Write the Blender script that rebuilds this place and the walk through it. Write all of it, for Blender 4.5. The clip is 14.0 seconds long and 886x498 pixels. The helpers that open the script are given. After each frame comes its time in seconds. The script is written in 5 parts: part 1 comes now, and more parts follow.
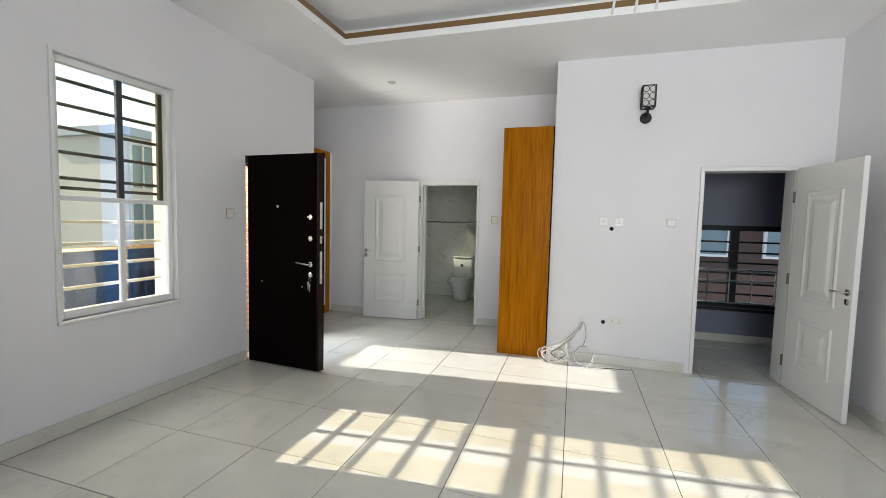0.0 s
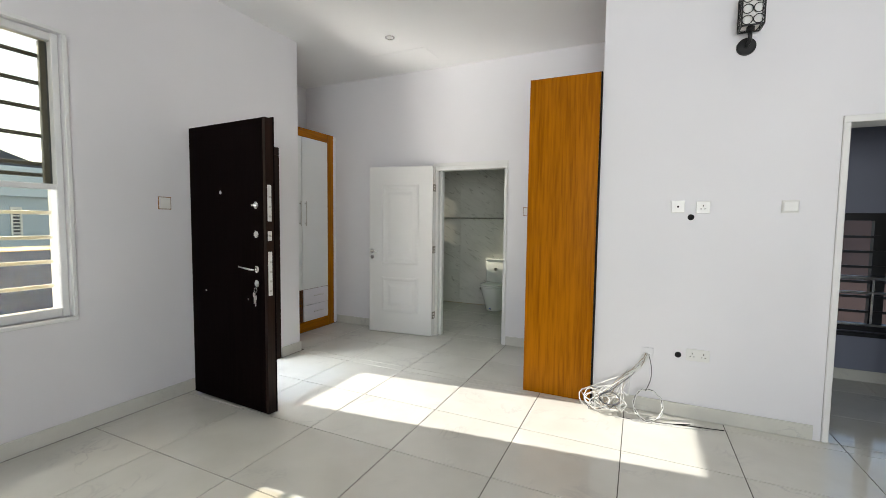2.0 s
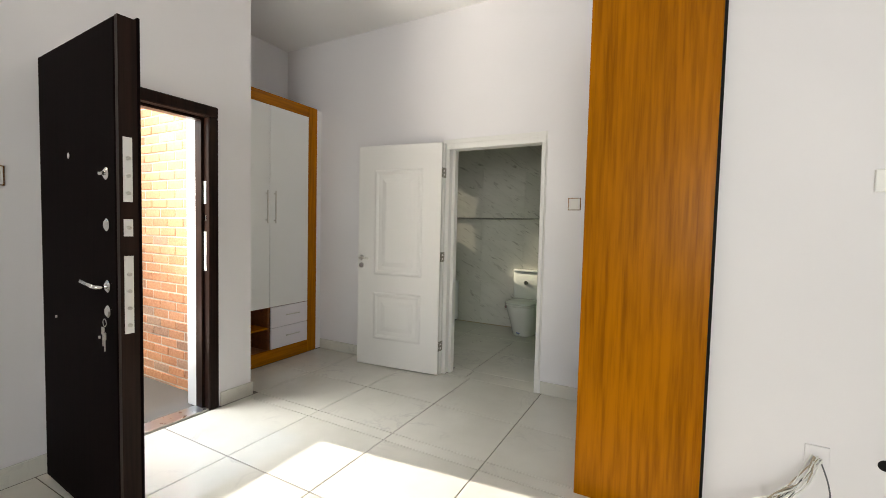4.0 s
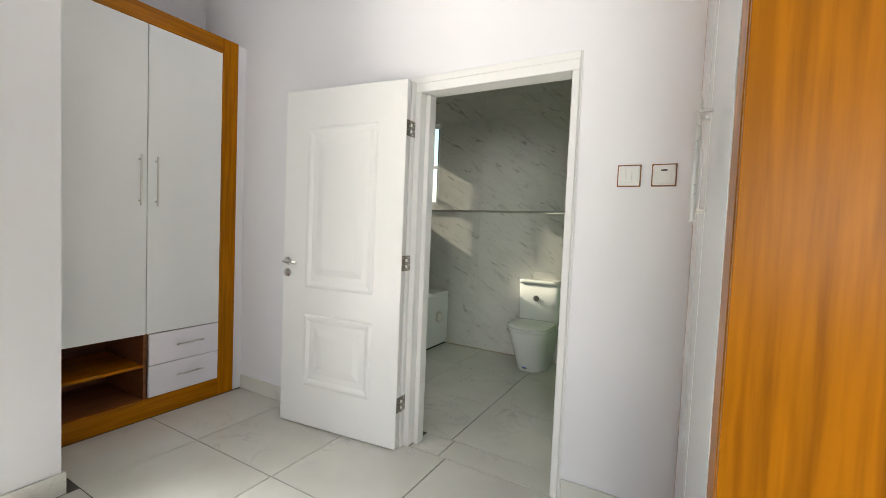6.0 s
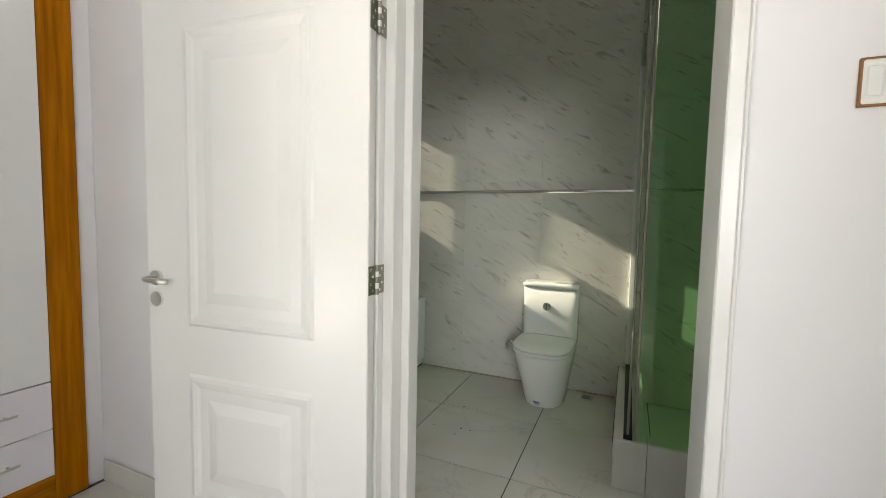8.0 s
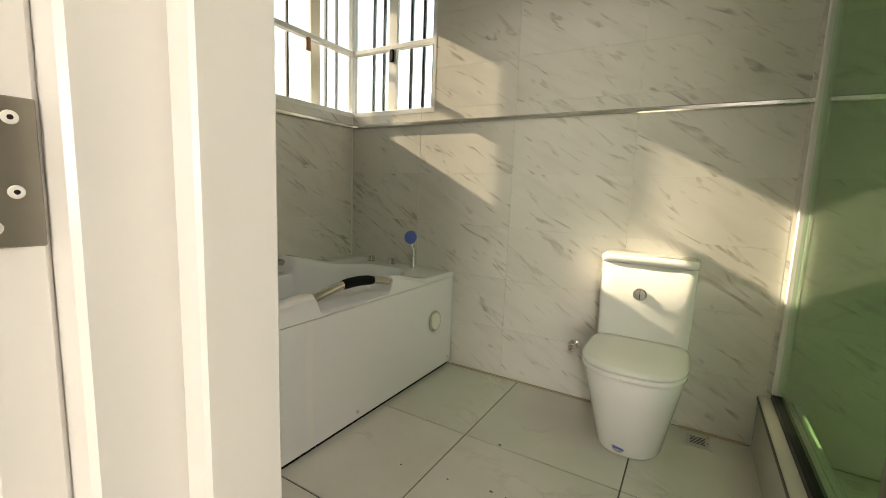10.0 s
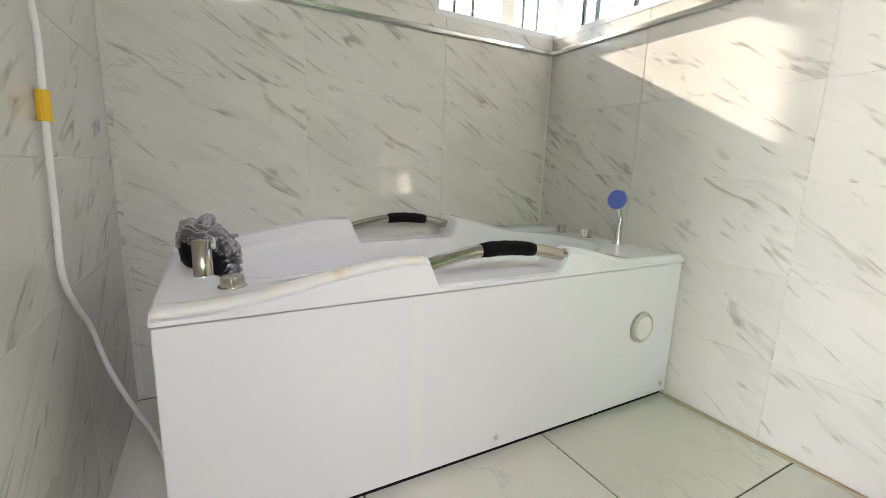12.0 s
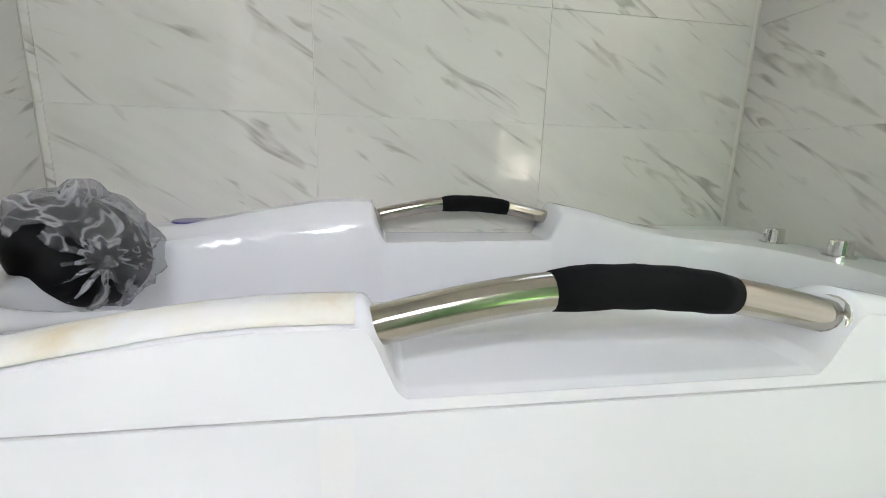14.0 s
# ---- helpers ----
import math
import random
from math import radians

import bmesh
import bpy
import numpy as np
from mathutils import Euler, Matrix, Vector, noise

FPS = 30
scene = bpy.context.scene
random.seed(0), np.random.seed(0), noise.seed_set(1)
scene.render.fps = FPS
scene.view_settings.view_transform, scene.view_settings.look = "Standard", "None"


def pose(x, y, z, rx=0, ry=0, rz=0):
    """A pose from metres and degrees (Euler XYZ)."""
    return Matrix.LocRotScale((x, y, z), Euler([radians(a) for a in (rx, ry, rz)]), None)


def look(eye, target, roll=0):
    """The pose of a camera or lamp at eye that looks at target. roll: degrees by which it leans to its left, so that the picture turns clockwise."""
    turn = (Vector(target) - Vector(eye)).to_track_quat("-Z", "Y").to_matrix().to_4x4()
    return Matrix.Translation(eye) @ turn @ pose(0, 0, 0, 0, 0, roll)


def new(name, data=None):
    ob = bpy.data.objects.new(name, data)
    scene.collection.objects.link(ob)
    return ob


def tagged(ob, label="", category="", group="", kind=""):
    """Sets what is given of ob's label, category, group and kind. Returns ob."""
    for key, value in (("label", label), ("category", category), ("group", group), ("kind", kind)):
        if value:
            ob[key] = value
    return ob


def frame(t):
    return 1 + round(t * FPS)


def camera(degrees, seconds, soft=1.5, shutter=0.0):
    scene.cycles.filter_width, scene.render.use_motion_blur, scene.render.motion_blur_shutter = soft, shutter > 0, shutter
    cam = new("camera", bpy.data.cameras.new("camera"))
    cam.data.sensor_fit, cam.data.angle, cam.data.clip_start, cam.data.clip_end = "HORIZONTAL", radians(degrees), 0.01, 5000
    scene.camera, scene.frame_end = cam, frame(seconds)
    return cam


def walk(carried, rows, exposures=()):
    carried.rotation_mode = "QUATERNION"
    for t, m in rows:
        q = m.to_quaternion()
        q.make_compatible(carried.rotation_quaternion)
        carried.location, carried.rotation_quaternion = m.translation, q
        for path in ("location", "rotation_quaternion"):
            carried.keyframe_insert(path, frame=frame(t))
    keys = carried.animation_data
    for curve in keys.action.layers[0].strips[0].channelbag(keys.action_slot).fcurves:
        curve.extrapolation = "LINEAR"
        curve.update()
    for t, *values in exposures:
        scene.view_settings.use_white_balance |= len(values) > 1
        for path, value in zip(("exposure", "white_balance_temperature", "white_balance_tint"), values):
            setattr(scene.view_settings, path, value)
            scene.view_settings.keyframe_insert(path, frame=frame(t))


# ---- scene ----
cam = camera(92.9, 14.0, soft=0.85)
PATH = [
    (0, (3.325, 0.451, 1.556), (2.737, 2.358, 1.42), 1.4),
    (0.5, (3.382, 0.795, 1.511), (2.698, 2.668, 1.361), 1.4),
    (1, (3.39, 1.145, 1.513), (2.633, 2.99, 1.36), 1.2),
    (1.5, (3.422, 1.482, 1.486), (2.617, 3.307, 1.342), 0.9),
    (2, (3.378, 1.81, 1.454), (2.538, 3.621, 1.324), 0.7),
    (2.5, (3.219, 2.118, 1.423), (2.361, 3.921, 1.305), 0.3),
    (5, (2.753, 3.867, 1.327), (1.752, 5.595, 1.231), 2.4),
    (5.5, (2.621, 4.211, 1.31), (1.619, 5.94, 1.211), 2.6),
    (6, (2.441, 4.527, 1.305), (1.456, 6.265, 1.212), 2.4),
    (6.5, (2.313, 4.825, 1.291), (1.373, 6.588, 1.197), 1.8),
    (7, (2.167, 5.05, 1.297), (1.295, 6.847, 1.195), 1.4),
    (7.5, (1.948, 5.235, 1.296), (1.142, 7.062, 1.178), 1.3),
    (10, (1.405, 6.482, 1.099), (0.395, 8.187, 0.828), 2.2),
    (10.5, (1.37, 6.675, 1.015), (0.181, 8.256, 0.719), 2.2),
    (11, (1.298, 6.847, 0.934), (-0.094, 8.246, 0.611), 2.3),
    (11.5, (1.213, 6.995, 0.917), (-0.367, 8.169, 0.564), 2.0),
    (12, (1.122, 7.132, 0.91), (-0.601, 8.075, 0.532), 1.9),
    (12.5, (0.99, 7.276, 0.855), (-0.832, 8.004, 0.467), 1.7),
    (13, (0.772, 7.414, 0.817), (-1.113, 7.952, 0.421), 1.6),
    (13.5, (0.604, 7.531, 0.812), (-1.315, 7.923, 0.407), 0.8),
    (14, (0.486, 7.638, 0.798), (-1.444, 7.954, 0.383), 1.7),
]
walk(cam, [(t, look(eye, target, roll)) for t, eye, target, roll in PATH],
     [(0.0, 0.98, 6700, 9), (2.5, 1.15, 6750, 9), (5.0, 1.32, 7600, 11), (6.0, 1.72, 6900, 10), (7.5, 1.82, 6800, 10), (10.0, 2.45, 8500, 14), (10.5, 3.0, 7200, 17), (11.0, 3.12, 6950, 20), (12.0, 3.55, 6850, 21), (13.0, 3.85, 6700, 21), (14.0, 3.88, 6450, 20)])

# ---- world, sun, sky light through the openings and added fill lamps ----
SUN_WAY = Vector((1.0, 0.104, -0.535)).normalized()
world = bpy.data.worlds.new("world")
scene.world = world
world.use_nodes = True
wn = world.node_tree.nodes
sky = wn.new("ShaderNodeTexSky")
sky.sky_type, sky.sun_disc = "NISHITA", False
sky.sun_elevation = math.asin(-SUN_WAY.z)
sky.sun_rotation = math.atan2(-SUN_WAY.x, -SUN_WAY.y)
sky.dust_density, sky.air_density = 0.6, 1.0
world.node_tree.links.new(sky.outputs[0], wn["Background"].inputs[0])
wn["Background"].inputs[1].default_value = 0.15

sun = new("sun", bpy.data.lights.new("sun", "SUN"))
sun.data.energy, sun.data.angle, sun.data.color = 4.0, radians(0.5), (1.0, 0.985, 0.955)
sun.matrix_world = look((-20, 0, 12), Vector((-20, 0, 12)) + SUN_WAY)


def sky_lamp(name, eye, target, width, height, power, colour=(0.9, 0.95, 1.0)):
    lamp = new(name, bpy.data.lights.new(name, "AREA"))
    lamp.data.shape, lamp.data.size, lamp.data.size_y = "RECTANGLE", width, height
    lamp.data.energy, lamp.data.color = power, colour
    lamp.matrix_world = look(eye, target)
    return lamp


sky_lamp("window_skylight", (-0.85, 2.84, 3.15), (1.2, 2.84, 0.9), 1.1, 0.7, 32)
sky_lamp("door_skylight", (-0.85, 4.15, 3.05), (1.4, 4.8, 0.6), 0.9, 0.7, 40).data.spread = radians(120)
# Hidden lamp added for light thrown up off the balcony floor.
sky_lamp("balcony_bounce", (-0.60, 3.45, 0.30), (0.35, 4.65, 1.75), 1.1, 0.8, 19, (1.0, 0.97, 0.94)).data.spread = radians(78)
# Fill lamp in an assumed window opening that is never in view.
sky_lamp("unseen_south_fill", (4.35, -1.22, 1.75), (4.0, 4.0, 4.3), 2.2, 1.9, 42).data.spread = radians(125)
sky_lamp("bath_window_skylight", (-0.97, 8.43, 2.06), (1, 8.1, 1.7), 0.64, 0.86, 0.15)
sky_lamp("bath_north_skylight", (-0.40, 8.95, 2.06), (0.0, 7, 1.7), 0.60, 0.86, 0.15)
# Narrow-beam lamp added to brighten the bath front; no such source in view.
sky_lamp("unseen_shower_fill", (2.70, 7.30, 2.78), (0.0, 7.6, 0.2), 0.7, 0.5, 0.8).data.spread = radians(75)

# ---- materials ----


def mat(name, colour, rough=0.5, metal=0.0):
    m = bpy.data.materials.new(name)
    m.use_nodes = True
    b = m.node_tree.nodes["Principled BSDF"]
    b.inputs["Base Color"].default_value = (*colour, 1)
    b.inputs["Roughness"].default_value = rough
    b.inputs["Metallic"].default_value = metal
    return m


def node(m, kind, **sets):
    n = m.node_tree.nodes.new(kind)
    for key, value in sets.items():
        n.inputs[key.replace("_", " ")].default_value = value
    return n


def link(m, a, b):
    m.node_tree.links.new(a, b)


def place(m, scale=(1, 1, 1), turn=(0, 0, 0), shuffle=0.0):
    """World place as a texture coordinate, shifted for each object by chance."""
    g = node(m, "ShaderNodeNewGeometry")
    out = g.outputs["Position"]
    if shuffle:
        info = node(m, "ShaderNodeObjectInfo")
        mul = node(m, "ShaderNodeMath")
        mul.operation = "MULTIPLY"
        mul.inputs[1].default_value = shuffle
        link(m, info.outputs["Random"], mul.inputs[0])
        add = node(m, "ShaderNodeVectorMath")
        link(m, out, add.inputs[0])
        link(m, mul.outputs[0], add.inputs[1])
        out = add.outputs[0]
    mp = node(m, "ShaderNodeMapping")
    mp.inputs["Scale"].default_value = scale
    mp.inputs["Rotation"].default_value = [radians(a) for a in turn]
    link(m, out, mp.inputs["Vector"])
    return mp.outputs[0]


def noise_tex(m, vec, scale, detail=4.0, rough=0.5, twist=0.0):
    n = node(m, "ShaderNodeTexNoise", Scale=scale, Detail=detail, Roughness=rough, Distortion=twist)
    link(m, vec, n.inputs["Vector"])
    return n.outputs["Fac"]


def ramp(m, fac, stops):
    r = node(m, "ShaderNodeValToRGB")
    while len(r.color_ramp.elements) < len(stops):
        r.color_ramp.elements.new(0.5)
    for e, (at, c) in zip(r.color_ramp.elements, stops):
        e.position = at
        e.color = (*c, 1) if len(c) == 3 else c
    link(m, fac, r.inputs[0])
    return r.outputs[0]


def mixed(m, fac, a, b, how="MIX"):
    n = node(m, "ShaderNodeMix")
    n.data_type, n.blend_type = "RGBA", how
    for value, slot in ((fac, 0), (a, 6), (b, 7)):
        if isinstance(value, (float, int)):
            n.inputs[slot].default_value = value
        elif isinstance(value, tuple):
            n.inputs[slot].default_value = (*value, 1)
        else:
            link(m, value, n.inputs[slot])
    return n.outputs[2]


def shade(m, colour=None, rough=None, height=None, strength=0.1, distance=0.01):
    b = m.node_tree.nodes["Principled BSDF"]
    if colour is not None:
        link(m, colour, b.inputs["Base Color"])
    if rough is not None:
        link(m, rough, b.inputs["Roughness"])
    if height is not None:
        bump = node(m, "ShaderNodeBump", Strength=strength, Distance=distance)
        link(m, height, bump.inputs["Height"])
        link(m, bump.outputs[0], b.inputs["Normal"])
    return m


def grey(v):
    return (v, v, v)


def make_paint(name, colour, rough=0.55):
    m = mat(name, colour, rough)
    v = place(m)
    big = noise_tex(m, v, 1.1, 3)
    fine = noise_tex(m, v, 140, 3)
    tone = ramp(m, big, [(0.3, tuple(c * 0.965 for c in colour)), (0.7, colour)])
    return shade(m, tone, None, fine, 0.08, 0.002)


WALL = make_paint("wall_paint", (0.80, 0.785, 0.80))
CEILING = make_paint("ceiling_paint", (0.88, 0.875, 0.87), 0.7)
# Grey-blue set extra dark: the unlit room's dimness is in the colour.
ROOM_GREY = make_paint("grey_blue_dimmed_paint", (0.20, 0.21, 0.27))
OUTSIDE = make_paint("render_outside", (0.82, 0.80, 0.75), 0.8)


def make_floor_tile():
    m = mat("polished_porcelain", (0.72, 0.71, 0.68), 0.1)
    v = place(m, shuffle=13.0)
    veins = noise_tex(m, v, 2.2, 6, 0.6, 1.3)
    line = ramp(m, veins, [(0.475, grey(0)), (0.5, grey(0.8)), (0.525, grey(0))])
    patch = noise_tex(m, v, 1.7, 3)
    gate = ramp(m, patch, [(0.52, grey(0)), (0.66, grey(1))])
    where = mixed(m, 1.0, line, gate, "MULTIPLY")
    cloud = ramp(m, noise_tex(m, v, 3.0, 5), [(0.3, (0.61, 0.595, 0.535)), (0.7, (0.68, 0.665, 0.605))])
    tone = mixed(m, where, cloud, (0.50, 0.485, 0.46))
    smear = ramp(m, noise_tex(m, place(m), 5.0, 5), [(0.35, grey(0.04)), (0.75, grey(0.13))])
    return shade(m, tone, smear)


FLOOR_TILE = make_floor_tile()
GROUT = shade(mat("dark_grout", (0.10, 0.088, 0.075), 0.9))


def make_marble(name, turn):
    """Cream-white glazed wall tile with short slanting hooked grey-brown streaks."""
    m = mat(name, (0.66, 0.66, 0.61), 0.05)
    v = place(m, turn=turn, shuffle=9.0)
    stretch = node(m, "ShaderNodeMapping")
    link(m, v, stretch.inputs["Vector"])
    stretch.inputs["Scale"].default_value = (4.0, 4.0, 22.0)
    s = stretch.outputs[0]
    streak = noise_tex(m, s, 1.0, 2.0, 0.5, 1.3)
    line = ramp(m, streak, [(0.585, grey(0)), (0.63, grey(0.28)), (0.71, grey(0.85))])
    gate = ramp(m, noise_tex(m, v, 9.0, 2, 0.5), [(0.36, grey(0.35)), (0.55, grey(1.0))])
    haze = ramp(m, noise_tex(m, s, 0.55, 3, 0.5, 0.6), [(0.50, grey(0)), (0.72, grey(0.32))])
    soft = ramp(m, noise_tex(m, v, 2.4, 3), [(0.35, (0.72, 0.70, 0.655)), (0.65, (0.665, 0.65, 0.605))])
    tone = mixed(m, haze, soft, (0.53, 0.515, 0.475))
    tone = mixed(m, mixed(m, 1.0, line, gate, "MULTIPLY"), tone, (0.37, 0.35, 0.31))
    ripple = noise_tex(m, place(m), 3.0, 2)
    return shade(m, tone, None, ripple, 0.02, 0.01)


MARBLE_NORTH = make_marble("marble_tile_north", (0, -32, 0))
MARBLE_WEST = make_marble("marble_tile_west", (30, 0, 0))
TILE_GROUT = mat("pale_grout", (0.74, 0.715, 0.66), 0.5)


def make_wood(name, dark, light, rough, along):
    m = mat(name, light, rough)
    scale = {"z": (9, 9, 0.45), "y": (9, 0.45, 9)}[along]
    v = place(m, scale)
    grain = noise_tex(m, v, 2.0, 6, 0.6, 0.7)
    fine = noise_tex(m, place(m, tuple(c * 6 for c in scale)), 1.0, 3)
    tone = ramp(m, grain, [(0.3, dark), (0.5, light), (0.62, tuple(c * 1.1 for c in light)), (0.8, dark)])
    tone = mixed(m, 0.42, tone, ramp(m, fine, [(0.36, tuple(c * 0.55 for c in dark)), (0.6, light)]))
    return shade(m, tone, None, fine, 0.05, 0.001)


OAK = make_wood("honey_wood_laminate", (0.27, 0.083, 0.0005), (0.42, 0.142, 0.001), 0.3, "z")
OAK_FLAT = make_wood("honey_wood_rail", (0.27, 0.083, 0.0005), (0.42, 0.142, 0.001), 0.24, "y")
DARK_WOOD = make_wood("espresso_door", (0.003, 0.0015, 0.0015), (0.006, 0.003, 0.003), 0.6, "z")
BLACK_FRAME = make_wood("espresso_frame", (0.010, 0.005, 0.004), (0.022, 0.011, 0.008), 0.28, "z")
for dull, level in ((DARK_WOOD, 0.02), (BLACK_FRAME, 0.12), (OAK, 0.10), (OAK_FLAT, 0.2)):
    dull.node_tree.nodes["Principled BSDF"].inputs["Specular IOR Level"].default_value = level
WHITE_GLOSS = shade(mat("white_gloss_board", (0.78, 0.79, 0.78), 0.07))
WHITE_DRAWER = mat("white_drawer_board", (0.80, 0.77, 0.81), 0.15)
WHITE_PAINT = make_paint("white_door_paint", (0.80, 0.79, 0.765), 0.28)
CARCASS = make_wood("cabinet_inside", (0.16, 0.05, 0.015), (0.26, 0.09, 0.025), 0.4, "y")


def make_metal(name, colour, rough):
    m = mat(name, colour, rough, 1.0)
    scratch = noise_tex(m, place(m, (8, 8, 120)), 3.0, 4)
    return shade(m, None, ramp(m, scratch, [(0.3, grey(rough * 0.88)), (0.7, grey(min(1, rough * 1.12)))]))


CHROME = make_metal("chrome", (0.78, 0.77, 0.75), 0.12)
STEEL = make_metal("brushed_steel", (0.62, 0.60, 0.56), 0.3)
LOCK_ALU = make_metal("lock_plate_aluminium", (0.80, 0.79, 0.76), 0.5)
LOCK_ALU.node_tree.nodes["Principled BSDF"].inputs["Metallic"].default_value = 0.35
HINGE_STEEL = make_metal("dull_hinge_steel", (0.30, 0.28, 0.24), 0.38)
BRASS_STEEL = make_metal("warm_steel_rail", (0.62, 0.47, 0.30), 0.25)
DARK_METAL = mat("black_iron", (0.015, 0.015, 0.016), 0.45, 0.4)
WHITE_METAL = make_paint("white_aluminium", (0.78, 0.78, 0.77), 0.35)
# For bars against the sky: their backlit darkness is put into the colour.
DARK_BAR = make_paint("dark_window_bar", (0.045, 0.05, 0.05), 0.5)
PLASTIC = mat("white_plastic", (0.78, 0.77, 0.74), 0.3)
GOLD_EDGE = mat("gold_edge_plastic", (0.26, 0.11, 0.03), 0.3, 0.2)
BLACK = mat("black_rubber", (0.005, 0.005, 0.0055), 0.6)
BLACK_FOAM = shade(mat("black_foam_grip", (0.005, 0.005, 0.0055), 0.9))
for dull in (BLACK, BLACK_FOAM):
    dull.node_tree.nodes["Principled BSDF"].inputs["Specular IOR Level"].default_value = 0.15
RAIL_STEEL = make_metal("warm_polished_steel", (0.50, 0.46, 0.40), 0.16)
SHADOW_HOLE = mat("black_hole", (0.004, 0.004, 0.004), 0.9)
CERAMIC = mat("white_ceramic", (0.80, 0.80, 0.77), 0.06)
ACRYLIC = mat("white_acrylic", (0.82, 0.82, 0.855), 0.1)
BLUE = mat("blue_shower_face", (0.10, 0.16, 0.55), 0.35)
PURPLE = mat("violet_drain_cap", (0.10, 0.10, 0.32), 0.2, 0.5)
YELLOW = mat("yellow_tape", (0.75, 0.45, 0.02), 0.5)
RED = mat("red_print", (0.6, 0.04, 0.05), 0.4)
TRAY_TRIM = mat("brown_cove_trim", (0.20, 0.115, 0.045), 0.4)


def make_clear(name, tint, gloss=0.08, rough=0.02):
    """Thin clear sheet: lets light straight through, tinted, with a faint sheen."""
    m = bpy.data.materials.new(name)
    m.use_nodes = True
    nt = m.node_tree
    nt.nodes.remove(nt.nodes["Principled BSDF"])
    a, b, mx = node(m, "ShaderNodeBsdfTransparent"), node(m, "ShaderNodeBsdfGlossy"), node(m, "ShaderNodeMixShader")
    a.inputs["Color"].default_value = (*tint, 1)
    b.inputs["Roughness"].default_value = rough
    lw = node(m, "ShaderNodeLayerWeight", Blend=0.5)
    sheen = ramp(m, lw.outputs["Facing"], [(0.0, grey(0.03)), (0.5, grey(0.05)), (0.8, grey(0.22)), (1.0, grey(0.8))])
    link(m, sheen, mx.inputs[0])
    link(m, a.outputs[0], mx.inputs[1])
    link(m, b.outputs[0], mx.inputs[2])
    link(m, mx.outputs[0], nt.nodes["Material Output"].inputs["Surface"])
    return m


AMBER = make_clear("bronze_tinted_glass", (0.955, 0.915, 0.80))
RAIL_GLASS = make_clear("dark_blue_glass", (0.26, 0.36, 0.50))
SHOWER_GLASS = make_clear("green_shower_glass", (0.77, 0.94, 0.77))
BATH_GLASS = make_clear("pale_bath_glass", (0.80, 0.785, 0.72))


def make_film():
    """Milky crinkled wrap: clear between the folds, whitish on them."""
    m = make_clear("crinkled_plastic_film", (0.72, 0.72, 0.74), rough=0.2)
    nt = m.node_tree
    first = nt.nodes["Material Output"].inputs["Surface"].links[0].from_socket
    white = node(m, "ShaderNodeBsdfDiffuse")
    white.inputs["Color"].default_value = (0.70, 0.70, 0.72, 1)
    mx = node(m, "ShaderNodeMixShader")
    folds = noise_tex(m, place(m, (1, 1, 1)), 11, 2, 0.5, 1.4)
    link(m, ramp(m, folds, [(0.30, grey(0.04)), (0.44, grey(0.12)), (0.5, grey(0.42)), (0.55, grey(0.14)), (0.70, grey(0.05))]), mx.inputs[0])
    link(m, first, mx.inputs[1])
    link(m, white.outputs[0], mx.inputs[2])
    link(m, mx.outputs[0], nt.nodes["Material Output"].inputs["Surface"])
    return m


FILM = make_film()


def make_tape():
    """Thin masking tape, mostly whitish with tan patches where it has peeled and yellowed."""
    m = mat("cream_masking_tape", (0.80, 0.78, 0.74), 0.6)
    patch = noise_tex(m, place(m), 11, 4, 0.6)
    tone = ramp(m, patch, [(0.42, (0.81, 0.80, 0.80)), (0.58, (0.80, 0.77, 0.70)), (0.74, (0.70, 0.60, 0.44))])
    return shade(m, tone, None, noise_tex(m, place(m), 70, 3), 0.15, 0.002)


TAPE = make_tape()
SEALANT = make_paint("dirty_tan_sealant", (0.42, 0.34, 0.23), 0.7)
GLUE = make_paint("old_glue", (0.81, 0.80, 0.82), 0.45)
WIRE_TAN = mat("tan_wire", (0.42, 0.35, 0.26), 0.5)
WIRE_GREY = mat("grey_wire", (0.12, 0.12, 0.13), 0.5)
HOUSE_PALE = make_paint("pale_blue_render", (0.56, 0.64, 0.72), 0.8)
POND_GLASS = mat("pale_window_glass", (0.25, 0.33, 0.36), 0.05)
BROWN_RENDER = make_paint("brown_render", (0.10, 0.06, 0.05), 0.8)


def make_brick():
    m = mat("orange_brick", (0.4, 0.16, 0.07), 0.85)
    info = node(m, "ShaderNodeObjectInfo")
    tone = ramp(m, info.outputs["Random"], [(0.0, (0.46, 0.19, 0.085)), (0.45, (0.50, 0.23, 0.11)), (0.7, (0.40, 0.15, 0.06)), (0.88, (0.30, 0.21, 0.15)), (1.0, (0.26, 0.13, 0.08))])
    grit = noise_tex(m, place(m), 60, 4)
    tone = mixed(m, 0.35, tone, ramp(m, grit, [(0.3, (0.22, 0.09, 0.04)), (0.7, (0.55, 0.30, 0.17))]))
    return shade(m, tone, None, grit, 0.4, 0.004)


BRICK = make_brick()
MORTAR = make_paint("pale_mortar", (0.52, 0.46, 0.38), 0.9)
HOUSE_BLUE = make_paint("blue_grey_render", (0.44, 0.52, 0.60), 0.8)
ROOF_DARK = make_paint("slate_roof", (0.05, 0.05, 0.06), 0.7)
EARTH = make_paint("concrete_yard", (0.30, 0.29, 0.27), 0.9)

# ---- building helpers ----


def thing(name, label, category, group="", kind="", at=(0, 0, 0)):
    ob = new(name)
    ob.location = at
    return tagged(ob, label, category, group, kind)


